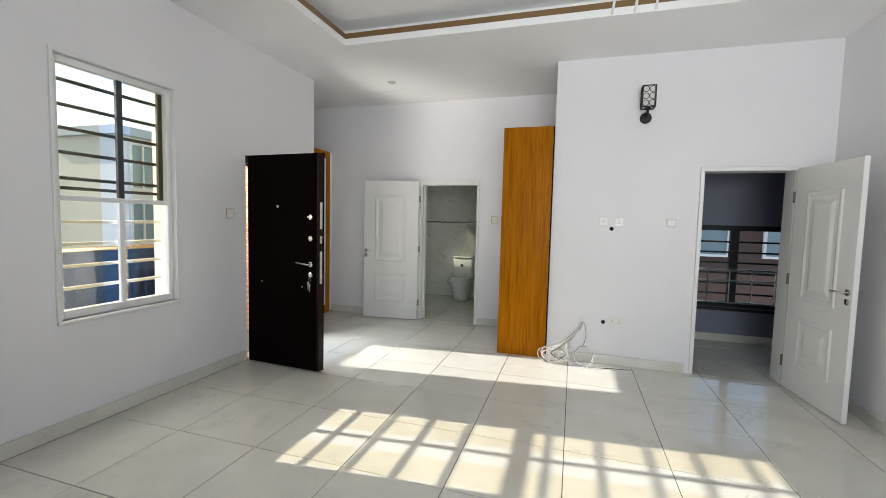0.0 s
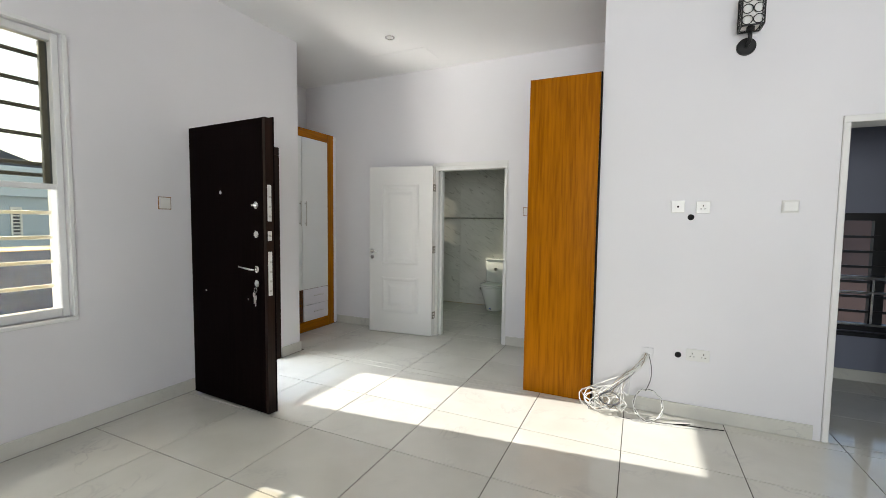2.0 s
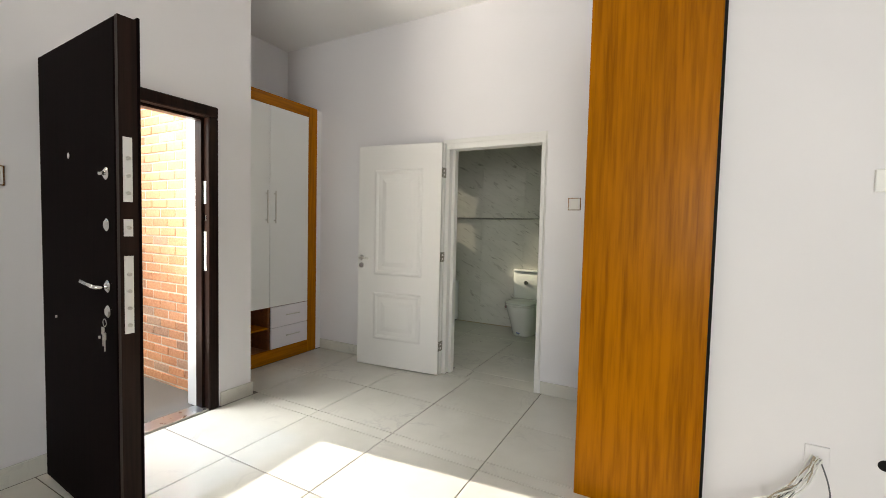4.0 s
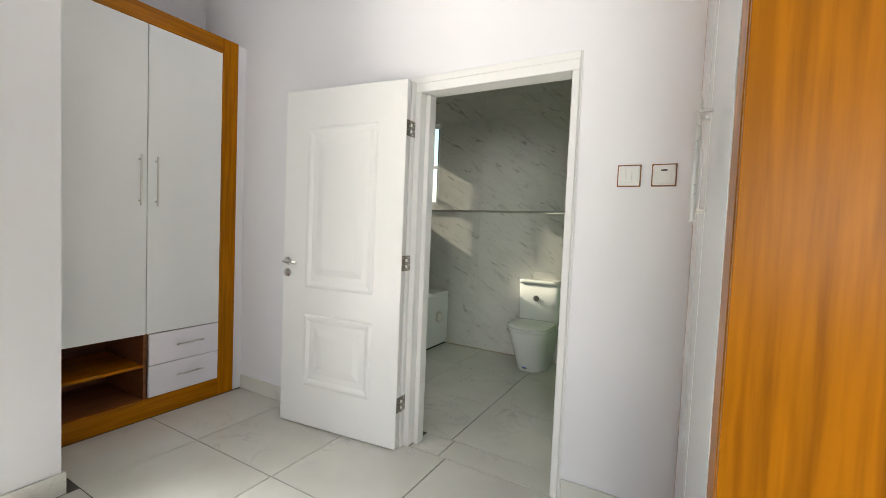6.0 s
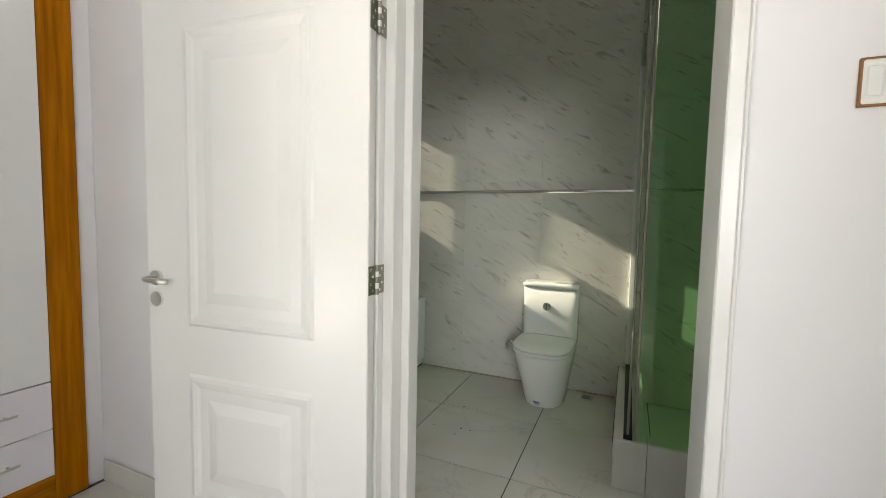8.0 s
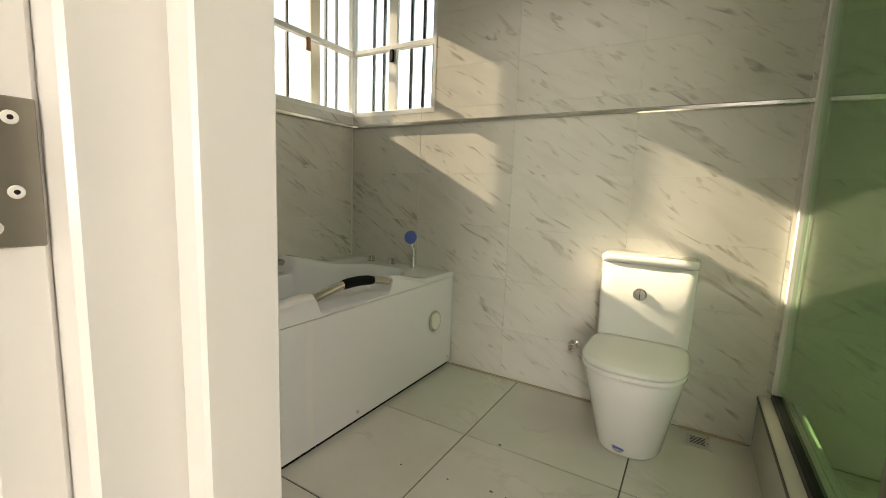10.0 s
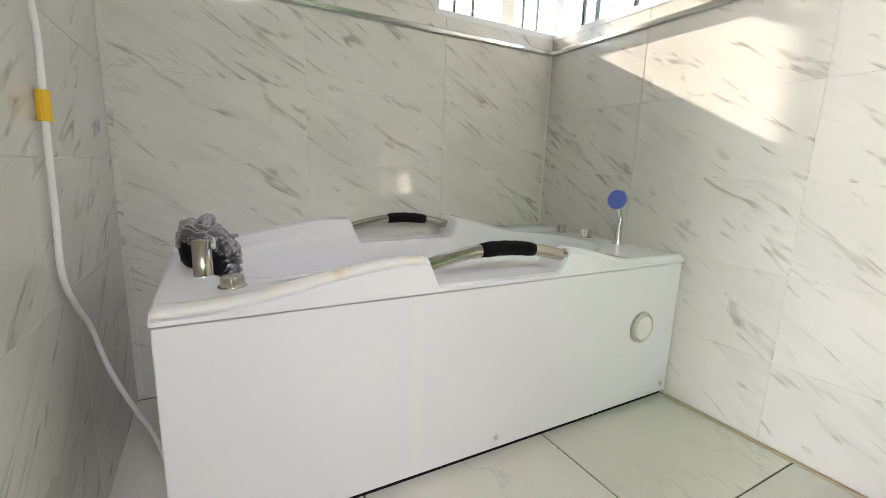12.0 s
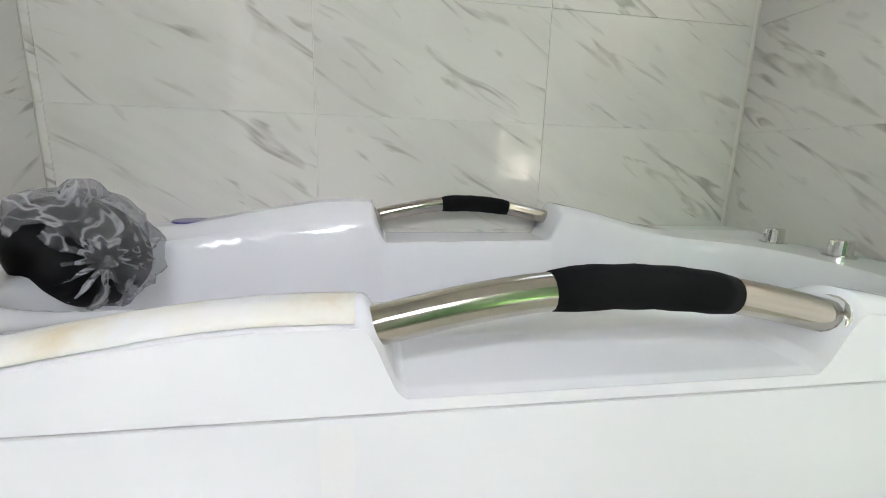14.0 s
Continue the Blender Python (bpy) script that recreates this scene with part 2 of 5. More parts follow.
def part(name, bm, material, parent=None, label="", smooth=False, at=None):
    me = bpy.data.meshes.new(name)
    bmesh.ops.recalc_face_normals(bm, faces=bm.faces)
    for f in bm.faces:
        f.smooth = smooth
    bm.to_mesh(me)
    bm.free()
    me.materials.append(material)
    ob = new(name, me)
    if parent is not None:
        ob.parent = parent
    if at is not None:
        ob.matrix_basis = at
    return tagged(ob, label)


def structure(name, bm, material, label, category, smooth=False):
    return tagged(part(name, bm, material, None, label, smooth), label, category, kind="structure")


def box(bm, x0, x1, y0, y1, z0, z1, bevel=0.0, seg=1):
    vs = [bm.verts.new((x, y, z)) for x in (x0, x1) for y in (y0, y1) for z in (z0, z1)]
    fs = [bm.faces.new([vs[i] for i in q]) for q in ((0, 1, 3, 2), (4, 6, 7, 5), (0, 4, 5, 1), (2, 3, 7, 6), (0, 2, 6, 4), (1, 5, 7, 3))]
    if bevel:
        edges = list({e for f in fs for e in f.edges})
        bmesh.ops.bevel(bm, geom=edges, offset=bevel, segments=seg, profile=0.5, affect="EDGES")
    return bm


def bx(*a, **k):
    return box(bmesh.new(), *a, **k)


def boxes(*rows, bevel=0.0):
    bm = bmesh.new()
    for r in rows:
        box(bm, *r, bevel=bevel)
    return bm


def tube(pts, r, seg=10, bm=None, closed=False):
    """Round bar along points; r is a number or a list."""
    bm = bm or bmesh.new()
    pts = [Vector(p) for p in pts]
    rings, side = [], None
    n = len(pts)
    for i, p in enumerate(pts):
        way = (pts[(i + 1) % n] - pts[i - 1]) if closed else (pts[min(i + 1, n - 1)] - pts[max(i - 1, 0)])
        way.normalize()
        if side is None:
            side = way.orthogonal().normalized()
        side = (side - way * side.dot(way)).normalized()
        up = way.cross(side)
        rad = r[i] if isinstance(r, (list, tuple)) else r
        rings.append([bm.verts.new(p + (side * math.cos(a) + up * math.sin(a)) * rad) for a in (2 * math.pi * k / seg for k in range(seg))])
    for i in range(n if closed else n - 1):
        a, b = rings[i], rings[(i + 1) % n]
        for k in range(seg):
            bm.faces.new((a[k], a[(k + 1) % seg], b[(k + 1) % seg], b[k]))
    if not closed:
        bm.faces.new(rings[0][::-1])
        bm.faces.new(rings[-1])
    return bm


def rod(p0, p1, r, seg=16, bm=None):
    return tube([p0, p1], r, seg, bm)




def loft(rings, caps=True, bm=None):
    bm = bm or bmesh.new()
    rows = [[bm.verts.new(p) for p in ring] for ring in rings]
    for a, b in zip(rows, rows[1:]):
        for k in range(len(a)):
            bm.faces.new((a[k], a[(k + 1) % len(a)], b[(k + 1) % len(b)], b[k]))
    if caps:
        bm.faces.new(rows[0][::-1])
        bm.faces.new(rows[-1])
    return bm


def disc_stack(centre, axis, rows, seg=24, bm=None):
    """A turned shape: rows of (distance along the axis, radius)."""
    c, a = Vector(centre), Vector(axis).normalized()
    u = a.orthogonal().normalized()
    v = a.cross(u)
    turns = [2 * math.pi * k / seg for k in range(seg)]
    return loft([[c + a * d + (u * math.cos(q) + v * math.sin(q)) * max(r, 0.0004) for q in turns] for d, r in rows], True, bm)


def arc(p, q, lift, n=16):
    p, q = Vector(p), Vector(q)
    return [p.lerp(q, i / n) + Vector(lift) * math.sin(math.pi * i / n) for i in range(n + 1)]

# ---- the large structure ----
TOP = 3.34
structure("wall_west", boxes(
    (-0.25, 0, -1.2, 2.40, 0, TOP), (-0.25, 0, 2.40, 3.28, 0, 0.80), (-0.25, 0, 2.40, 3.28, 2.61, TOP),
    (-0.25, 0, 3.28, 4.11, 0, TOP), (-0.25, 0, 4.11, 5.06, 2.19, TOP), (-0.25, 0, 5.06, 5.33, 0, TOP)),
    WALL, "white painted wall with a barred window and the entrance", "wall")
structure("wall_alcove", boxes((-1.2, -0.25, 5.13, 5.33, -0.1, TOP + 0.3), (-1.2, -1.05, 5.33, 6.60, -0.1, TOP)),
          WALL, "white painted walls of the wardrobe recess", "wall")
structure("wall_north", boxes(
    (-1.2, 0.845, 6.60, 6.82, 0, TOP), (0.845, 1.03, 6.60, 6.70, 0, TOP), (0.845, 1.03, 6.70, 6.82, 2.14, TOP),
    (1.03, 1.978, 6.60, 6.82, 2.14, TOP), (1.978, 3.20, 6.60, 6.82, 0, TOP)),
    WALL, "white painted wall with the bathroom doorway", "wall")
tv_outline = [(3.083, 0), (4.545, 0), (4.545, 2.165), (5.395, 2.165), (5.395, 0), (5.66, 0), (5.66, TOP), (3.083, TOP)]
structure("wall_television", loft([[(x, y, z) for x, z in tv_outline] for y in (5.396, 5.60)]), WALL, "white painted wall with sockets and a doorway", "wall")
structure("wall_return", boxes((3.083, 3.20, 5.60, 6.60, 0, TOP)), WALL, "plain white wall behind the tall wardrobe", "wall")
structure("wall_east", boxes((5.66, 5.86, -1.2, 5.60, 0, TOP)), WALL, "plain white painted wall", "wall")
# The wide opening is assumed; it only holds the added south lamp.
structure("wall_south", boxes((-0.25, 3.2, -1.4, -1.2, 0, TOP), (5.5, 5.86, -1.4, -1.2, 0, TOP), (3.2, 5.5, -1.4, -1.2, 0, 0.8), (3.2, 5.5, -1.4, -1.2, 2.7, TOP)),
          WALL, "white painted wall with a wide unseen opening added for a fill lamp", "wall")
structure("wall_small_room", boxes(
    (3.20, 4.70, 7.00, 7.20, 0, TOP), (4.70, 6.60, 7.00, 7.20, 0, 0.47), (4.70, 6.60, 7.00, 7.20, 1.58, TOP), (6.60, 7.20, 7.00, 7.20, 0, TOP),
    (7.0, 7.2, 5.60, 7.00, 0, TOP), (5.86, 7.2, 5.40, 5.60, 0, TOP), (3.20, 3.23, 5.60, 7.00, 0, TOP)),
    ROOM_GREY, "grey-blue painted walls of the small room, darkened for its dim light", "wall")

# ceiling with a raised tray over the main room
TX0, TX1, TY0, TY1 = 0.98, 4.62, 0.0, 4.44
structure("ceiling", boxes(
    (-1.2, TX0, -1.4, 9.2, TOP, TOP + 0.1), (TX1, 7.2, -1.4, 9.2, TOP, TOP + 0.1),
    (TX0, TX1, TY1, 9.2, TOP, TOP + 0.1), (TX0, TX1, -1.4, TY0, TOP, TOP + 0.1),
    (TX0 - 0.25, TX1 + 0.25, TY0 - 0.25, TY1 + 0.25, TOP + 0.24, TOP + 0.34),
    (TX0 - 0.3, TX0 - 0.2, TY0 - 0.25, TY1 + 0.25, TOP + 0.1, TOP + 0.24), (TX1 + 0.2, TX1 + 0.3, TY0 - 0.25, TY1 + 0.25, TOP + 0.1, TOP + 0.24),
    (TX0 - 0.2, TX1 + 0.2, TY0 - 0.3, TY0 - 0.2, TOP + 0.1, TOP + 0.24), (TX0 - 0.2, TX1 + 0.2, TY1 + 0.2, TY1 + 0.3, TOP + 0.1, TOP + 0.24)),
    CEILING, "white plaster ceiling with a raised tray", "ceiling")
structure("trim", boxes(
    (TX0 - 0.03, TX0 + 0.003, TY0, TY1, TOP + 0.065, TOP + 0.118), (TX1 - 0.003, TX1 + 0.03, TY0, TY1, TOP + 0.065, TOP + 0.118),
    (TX0 - 0.03, TX1 + 0.03, TY1 - 0.003, TY1 + 0.03, TOP + 0.065, TOP + 0.118), (TX0 - 0.03, TX1 + 0.03, TY0 - 0.03, TY0 + 0.003, TOP + 0.065, TOP + 0.118)),
    TRAY_TRIM, "brown trim round the ceiling tray", "trim")
structure("roof", boxes((-1.25, 7.3, -1.5, 9.3, TOP + 0.36, TOP + 0.5)), OUTSIDE, "flat concrete roof slab", "roof")

# floor beds under the tiles
floor_main = structure("floor", boxes((-1.2, 7.2, -1.4, 6.60, -0.12, -0.004)), GROUT, "polished white porcelain tile floor with dark joints", "floor")
floor_bath = structure("floor_bathroom", boxes((0.84, 1.978, 6.60, 6.8205, -0.12, -0.004), (-1.0, 3.0, 6.8205, 9.2, -0.12, -0.004)), GROUT, "polished white porcelain bathroom floor", "floor")

# bathroom walls
structure("wall_bath_west", boxes(
    (-0.95, -0.7155, 6.82, 8.07, 0, TOP), (-0.95, -0.7155, 8.07, 8.98, 0, 1.60), (-0.95, -0.7155, 8.07, 8.98, 2.52, TOP)),
    TILE_GROUT, "marble-tiled bathroom wall with half a corner window", "wall")
structure("wall_bath_north", boxes(
    (-0.7155, -0.06, 8.7625, 8.98, 0, 1.60), (-0.7155, -0.06, 8.7625, 8.98, 2.52, TOP), (-0.06, 3.0, 8.7625, 8.98, 0, TOP)),
    TILE_GROUT, "marble-tiled bathroom wall behind the toilet", "wall")
# East wall is opened for the added high window.
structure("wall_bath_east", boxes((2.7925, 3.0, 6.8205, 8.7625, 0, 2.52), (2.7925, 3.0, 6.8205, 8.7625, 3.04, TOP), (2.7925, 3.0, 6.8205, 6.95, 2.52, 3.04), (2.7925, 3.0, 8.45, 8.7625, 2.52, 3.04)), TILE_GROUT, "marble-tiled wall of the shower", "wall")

# baseboards
structure("baseboard", boxes(
    (0.002, 0.014, -1.2, 4.10, 0, 0.105), (0.002, 0.014, 5.07, 5.345, 0, 0.105), (-0.49, 0.002, 5.332, 5.345, 0, 0.105),
    (-0.505, 0.17, 6.586, 6.598, 0, 0.105), (0.17, 1.01, 6.586, 6.598, 0, 0.105), (1.99, 2.50, 6.586, 6.598, 0, 0.105),
    (3.09, 4.50, 5.382, 5.394, 0, 0.105), (5.45, 5.645, 5.382, 5.394, 0, 0.105), (5.646, 5.658, -1.2, 5.38, 0, 0.105),
    (0.0, 5.66, -1.198, -1.186, 0, 0.105), (3.25, 6.98, 6.986, 6.998, 0, 0.105), bevel=0.003),
    FLOOR_TILE, "pale porcelain tile skirting", "baseboard")
structure("trim_bath", boxes(
    (-0.7135, -0.700, 6.85, 8.76, 1.508, 1.532), (-0.713, 2.8, 8.747, 8.7595, 1.508, 1.532), bevel=0.005), CHROME, "polished steel border strip round the bathroom", "trim")

# balcony and the world outside
structure("ground", bx(-400, 400, -400, 400, -4.0, -3.4), EARTH, "grey concrete yard reaching far out", "ground")
structure("balcony_floor", bx(-1.36, -0.25, -1.2, 5.13, -0.15, -0.03), FLOOR_TILE, "pale tiled balcony floor", "floor")
structure("balcony_parapet", bx(-1.36, -1.20, -1.2, 5.13, -0.15, 0.46, bevel=0.008), OUTSIDE, "low white balcony parapet", "wall")


def window_west():
    w = thing("window_1", "white aluminium window with burglar bars, coloured backlit-dark above and white below", "window", kind="structure")
    part("window_frame", boxes((-0.09, -0.03, 2.402, 2.44, 0.80, 2.61), (-0.09, -0.03, 3.24, 3.278, 0.80, 2.61),
                               (-0.09, -0.03, 2.44, 3.24, 2.56, 2.608), (-0.09, -0.03, 2.44, 3.24, 0.802, 0.86),
                               (-0.07, -0.03, 2.44, 3.24, 1.628, 1.664), bevel=0.004), WHITE_METAL, w)
    part("window_casing", boxes((0.001, 0.016, 2.375, 3.305, 2.61, 2.635), (0.001, 0.016, 3.28, 3.305, 0.775, 2.61), (0.001, 0.016, 2.375, 2.40, 0.775, 2.61), bevel=0.003), WHITE_METAL, w)
    part("window_sill", bx(-0.03, 0.022, 2.375, 3.305, 0.772, 0.800, bevel=0.005), WHITE_METAL, w)
    # Upper bars and stiles take a dark colour to read as backlit.
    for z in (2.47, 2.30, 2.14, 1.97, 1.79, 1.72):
        part("burglar_bar", bx(-0.135, -0.115, 2.44, 3.24, z - 0.012, z + 0.012, bevel=0.003), DARK_BAR, w, "bar coloured dark as backlit")
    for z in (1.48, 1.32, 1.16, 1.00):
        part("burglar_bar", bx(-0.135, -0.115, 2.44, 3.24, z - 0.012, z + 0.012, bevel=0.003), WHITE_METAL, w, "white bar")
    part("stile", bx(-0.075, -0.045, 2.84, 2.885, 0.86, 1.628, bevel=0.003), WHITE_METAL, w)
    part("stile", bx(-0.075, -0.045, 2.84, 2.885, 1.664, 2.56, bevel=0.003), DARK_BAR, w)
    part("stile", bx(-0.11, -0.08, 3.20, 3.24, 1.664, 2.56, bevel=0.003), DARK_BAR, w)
    for y0, y1 in ((2.46, 2.72), (2.95, 3.22)):
        for z0, z1 in ((0.86, 1.628), (1.664, 2.56)):
            part("pane", bx(-0.064, -0.058, y0, y1, z0, z1), AMBER, w)


window_west()


# Unseen window made up to house the lamp aimed at the bath.
def unseen_shower_window():
    w = thing("window_4", "narrow white high window added out of view for the shower light", "window", kind="structure")
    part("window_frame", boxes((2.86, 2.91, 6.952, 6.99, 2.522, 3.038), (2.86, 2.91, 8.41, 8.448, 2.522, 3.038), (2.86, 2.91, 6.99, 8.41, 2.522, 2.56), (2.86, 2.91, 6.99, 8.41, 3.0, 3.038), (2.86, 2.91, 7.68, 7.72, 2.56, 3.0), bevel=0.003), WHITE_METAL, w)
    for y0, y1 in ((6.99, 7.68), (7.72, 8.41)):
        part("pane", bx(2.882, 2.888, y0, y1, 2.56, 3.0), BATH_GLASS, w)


unseen_shower_window()


def bath_window():
    w = thing("window_2", "white corner window with vertical bars above the bath", "window", kind="structure")
    xw, yn, z0, z1 = -0.775, 8.82, 1.60, 2.52
    part("window_frame", boxes((xw - 0.05, xw, 8.072, 8.10, z0, z1), (xw - 0.05, xw, 8.10, yn, z0 + 0.001, z0 + 0.03), (xw - 0.05, xw, 8.10, yn, z1 - 0.03, z1),
                               (xw - 0.05, xw, 8.10, yn, 2.02, 2.05), bevel=0.003), WHITE_METAL, w)
    part("window_frame", boxes((-0.09, -0.062, yn, yn + 0.05, z0, z1), (xw, -0.09, yn, yn + 0.05, z0 + 0.001, z0 + 0.03), (xw, -0.09, yn, yn + 0.05, z1 - 0.03, z1),
                               (xw, -0.09, yn, yn + 0.05, 2.02, 2.05), bevel=0.003), WHITE_METAL, w)
    part("corner_post", bx(xw - 0.05, xw, yn, yn + 0.05, z0, z1, bevel=0.003), WHITE_METAL, w)
    part("casing", boxes((-0.724, -0.711, 8.055, 8.775, 1.585, 1.612), (-0.724, -0.711, 8.055, 8.075, 1.612, 2.53), (-0.711, -0.045, 8.759, 8.771, 1.585, 1.612), (-0.065, -0.045, 8.759, 8.771, 1.612, 2.53)), WHITE_METAL, w)
    for y in (8.27, 8.38, 8.60, 8.71, 8.81):
        part("bar", bx(-0.938, -0.922, y - 0.008, y + 0.008, z0, z1), DARK_BAR, w)
    for x in (-0.64, -0.55, -0.32, -0.22, -0.14):
        part("bar", bx(x - 0.008, x + 0.008, yn + 0.06, yn + 0.075, z0, z1), DARK_BAR, w)
    part("stile", bx(-0.915, -0.89, 8.54, 8.625, z0 + 0.03, z1 - 0.03, bevel=0.003), WHITE_METAL, w)
    part("stile", bx(-0.47, -0.40, yn + 0.012, yn + 0.035, z0 + 0.03, z1 - 0.03, bevel=0.003), WHITE_METAL, w)
    part("latch", bx(xw - 0.012, xw + 0.006, 8.405, 8.435, 1.94, 2.02, bevel=0.004), GOLD_EDGE, w)
    part("latch", bx(-0.45, -0.42, yn - 0.006, yn + 0.012, 1.94, 2.02, bevel=0.004), BLACK, w)
    part("pane", bx(xw - 0.026, xw - 0.022, 8.10, yn, z0 + 0.03, z1 - 0.03), BATH_GLASS, w)
    part("pane", bx(xw, -0.09, yn + 0.022, yn + 0.026, z0 + 0.03, z1 - 0.03), BATH_GLASS, w)


bath_window()


def small_room_window():
    w = thing("window_3", "dark-framed low window with horizontal bars", "window", kind="structure")
    part("window_frame", boxes((4.70, 6.60, 7.04, 7.10, 0.47, 0.54), (4.70, 6.60, 7.04, 7.10, 1.51, 1.58), (4.70, 4.78, 7.04, 7.10, 0.54, 1.51),
                               (5.36, 5.46, 7.04, 7.10, 0.54, 1.51), (6.52, 6.60, 7.04, 7.10, 0.54, 1.51)), DARK_METAL, w)
    for z in (0.66, 0.80, 0.94, 1.08, 1.22, 1.36):
        part("burglar_bar", bx(4.70, 6.60, 7.005, 7.02, z - 0.012, z + 0.012), DARK_METAL, w)
    part("handrail", rod((4.70, 6.985, 0.98), (6.60, 6.985, 0.98), 0.018), STEEL, w)
    part("lower_rail", rod((4.70, 6.985, 0.84), (6.60, 6.985, 0.84), 0.012), STEEL, w)
    part("lower_rail", rod((4.70, 6.985, 0.54), (6.60, 6.985, 0.54), 0.012), STEEL, w)
    for x in (4.84, 5.10, 5.36, 5.62, 5.88, 6.14, 6.40):
        part("baluster", rod((x, 6.985, 0.54), (x, 6.985, 0.98), 0.008, 10), STEEL, w)
    part("window_sill", bx(4.62, 6.68, 6.95, 7.03, 0.43, 0.468, bevel=0.004), DARK_METAL, w)


small_room_window()

# ---- doors ----


def panel_door(name, m, width, height, label, handle_side=1):
    """White two-panel door leaf, hinged at the origin, leaf along +x, faces at y = +-0.02."""
    d = thing(name, label, "door", kind="structure")
    d.matrix_basis = m
    t = 0.02
    bm = bx(0.0, width, -t, t, 0.008, height, bevel=0.003)
    part("leaf", bm, WHITE_PAINT, d)
    for side in (-1, 1):
        for z0, z1 in ((0.27, 0.73), (0.90, height - 0.23)):
            x0, x1 = 0.185, width - 0.185
            rows = []
            for inset, depth in ((0.0, 0.0), (0.010, 0.006), (0.022, 0.008), (0.036, 0.005), (0.048, 0.001), (0.085, 0.001), (0.125, 0.009), (0.14, 0.0095)):
                y = side * (t + depth)
                rows.append([(x0 + inset, y, z0 + inset), (x1 - inset, y, z0 + inset), (x1 - inset, y, z1 - inset), (x0 + inset, y, z1 - inset)])
            bm = loft(rows)
            part("moulded_panel", bm, WHITE_PAINT, d)
    for side in (-1, 1):
        y = side * t
        hx = width - 0.045
        part("rose", disc_stack((hx, y, 1.06), (0, side, 0), [(0, 0.0), (0, 0.027), (0.010, 0.027), (0.011, 0.0)]), CHROME, d)
        pts = [(hx, y + side * 0.008, 1.06), (hx, y + side * 0.05, 1.06), (hx - 0.02, y + side * 0.058, 1.06), (hx - 0.11, y + side * 0.058, 1.057)]
        part("lever", tube(pts, 0.009), STEEL, d, "steel lever handle", True)
        part("keyhole", disc_stack((hx, y, 0.985), (0, side, 0), [(0, 0.0), (0, 0.027), (0.009, 0.026), (0.010, 0.0)]), CHROME, d)
    return d


def hinge_at(x, y, z, parent, wide=0.045):
    h = part("hinge", rod((x, y, z - 0.055), (x, y, z + 0.055), 0.0075), HINGE_STEEL, parent, "steel butt hinge")
    part("plate", bx(x + 0.004, x + wide, y + 0.004, y + 0.008, z - 0.055, z + 0.055), HINGE_STEEL, h)
    part("plate", bx(x - wide, x - 0.008, y - 0.006, y - 0.002, z - 0.055, z + 0.055), HINGE_STEEL, h)
    for dz in (-0.04, -0.013, 0.013, 0.04):
        part("screw", disc_stack((x - 0.028, y - 0.006, z + dz), (0, -1, 0), [(0, 0.0), (0, 0.005), (0.0012, 0.004), (0.0013, 0)], 10), SHADOW_HOLE, h)


def flat_hinge(x, y, z, parent):
    """Butt hinge folded open flat: two leaves facing +x, a jointed knuckle, paint-smeared screws."""
    h = part("hinge", rod((x + 0.003, y, z - 0.045), (x + 0.003, y, z + 0.045), 0.0055), HINGE_STEEL, parent, "steel butt hinge spotted with paint")
    for k in range(5):
        part("knuckle", rod((x + 0.003, y, z - 0.044 + 0.0178 * k), (x + 0.003, y, z - 0.0276 + 0.0178 * k), 0.0068), LOCK_ALU if k % 2 else HINGE_STEEL, h)
    for side in (-1, 1):
        part("plate", bx(x - 0.001, x + 0.002, min(y + side * 0.007, y + side * 0.042), max(y + side * 0.007, y + side * 0.042), z - 0.044, z + 0.044, bevel=0.0008), HINGE_STEEL, h)
        for k, dz in enumerate((0.032, 0.011, -0.011, -0.032)):
            cy = y + side * (0.030 if k % 2 == 0 else 0.019)
            part("screw", disc_stack((x + 0.002, cy, z + dz), (1, 0, 0), [(0, 0.0), (0, 0.0042), (0.0006, 0.0036), (0.001, 0)], 12), LOCK_ALU, h)
            part("screw_slot", disc_stack((x + 0.003, cy, z + dz), (1, 0, 0), [(0, 0.0), (0, 0.0016), (0.0003, 0)], 8), SHADOW_HOLE, h)


# bathroom door: frame and leaf folded back towards the wall
fr = thing("door_frame_bathroom", "white painted wooden bathroom door frame", "door frame", kind="structure")
part("jamb", bx(1.032, 1.090, 6.583, 6.705, 0, 2.085, bevel=0.004), WHITE_PAINT, fr)
part("jamb", bx(1.940, 1.976, 6.583, 6.822, 0, 2.085, bevel=0.004), WHITE_PAINT, fr)
part("head", bx(1.032, 1.976, 6.583, 6.705, 2.085, 2.138, bevel=0.004), WHITE_PAINT, fr)
part("stop", bx(1.090, 1.120, 6.640, 6.705, 0, 2.085, bevel=0.003), WHITE_PAINT, fr)
part("architrave", boxes((1.012, 1.032, 6.590, 6.599, 0, 2.175), (1.976, 1.985, 6.592, 6.599, 0, 2.175), (1.032, 1.976, 6.588, 6.599, 2.138, 2.175), bevel=0.002), WHITE_PAINT, fr)
bath_door = panel_door("door_2", pose(1.056, 6.515, 0, 0, 0, 180 + 6.0), 0.880, 2.14, "white two-panel door folded open against the wall")
part("jamb_edge", bx(1.020, 1.058, 6.545, 6.583, 0, 2.14, bevel=0.004), WHITE_PAINT, fr)
for z in (0.27, 1.10, 1.87):
    flat_hinge(1.058, 6.538, z, fr)

# doorway to the small room
fr = thing("door_frame_small_room", "white painted door frame of the small room", "door frame", kind="structure")
part("jamb", bx(4.547, 4.585, 5.385, 5.605, 0, 2.12, bevel=0.004), WHITE_PAINT, fr)
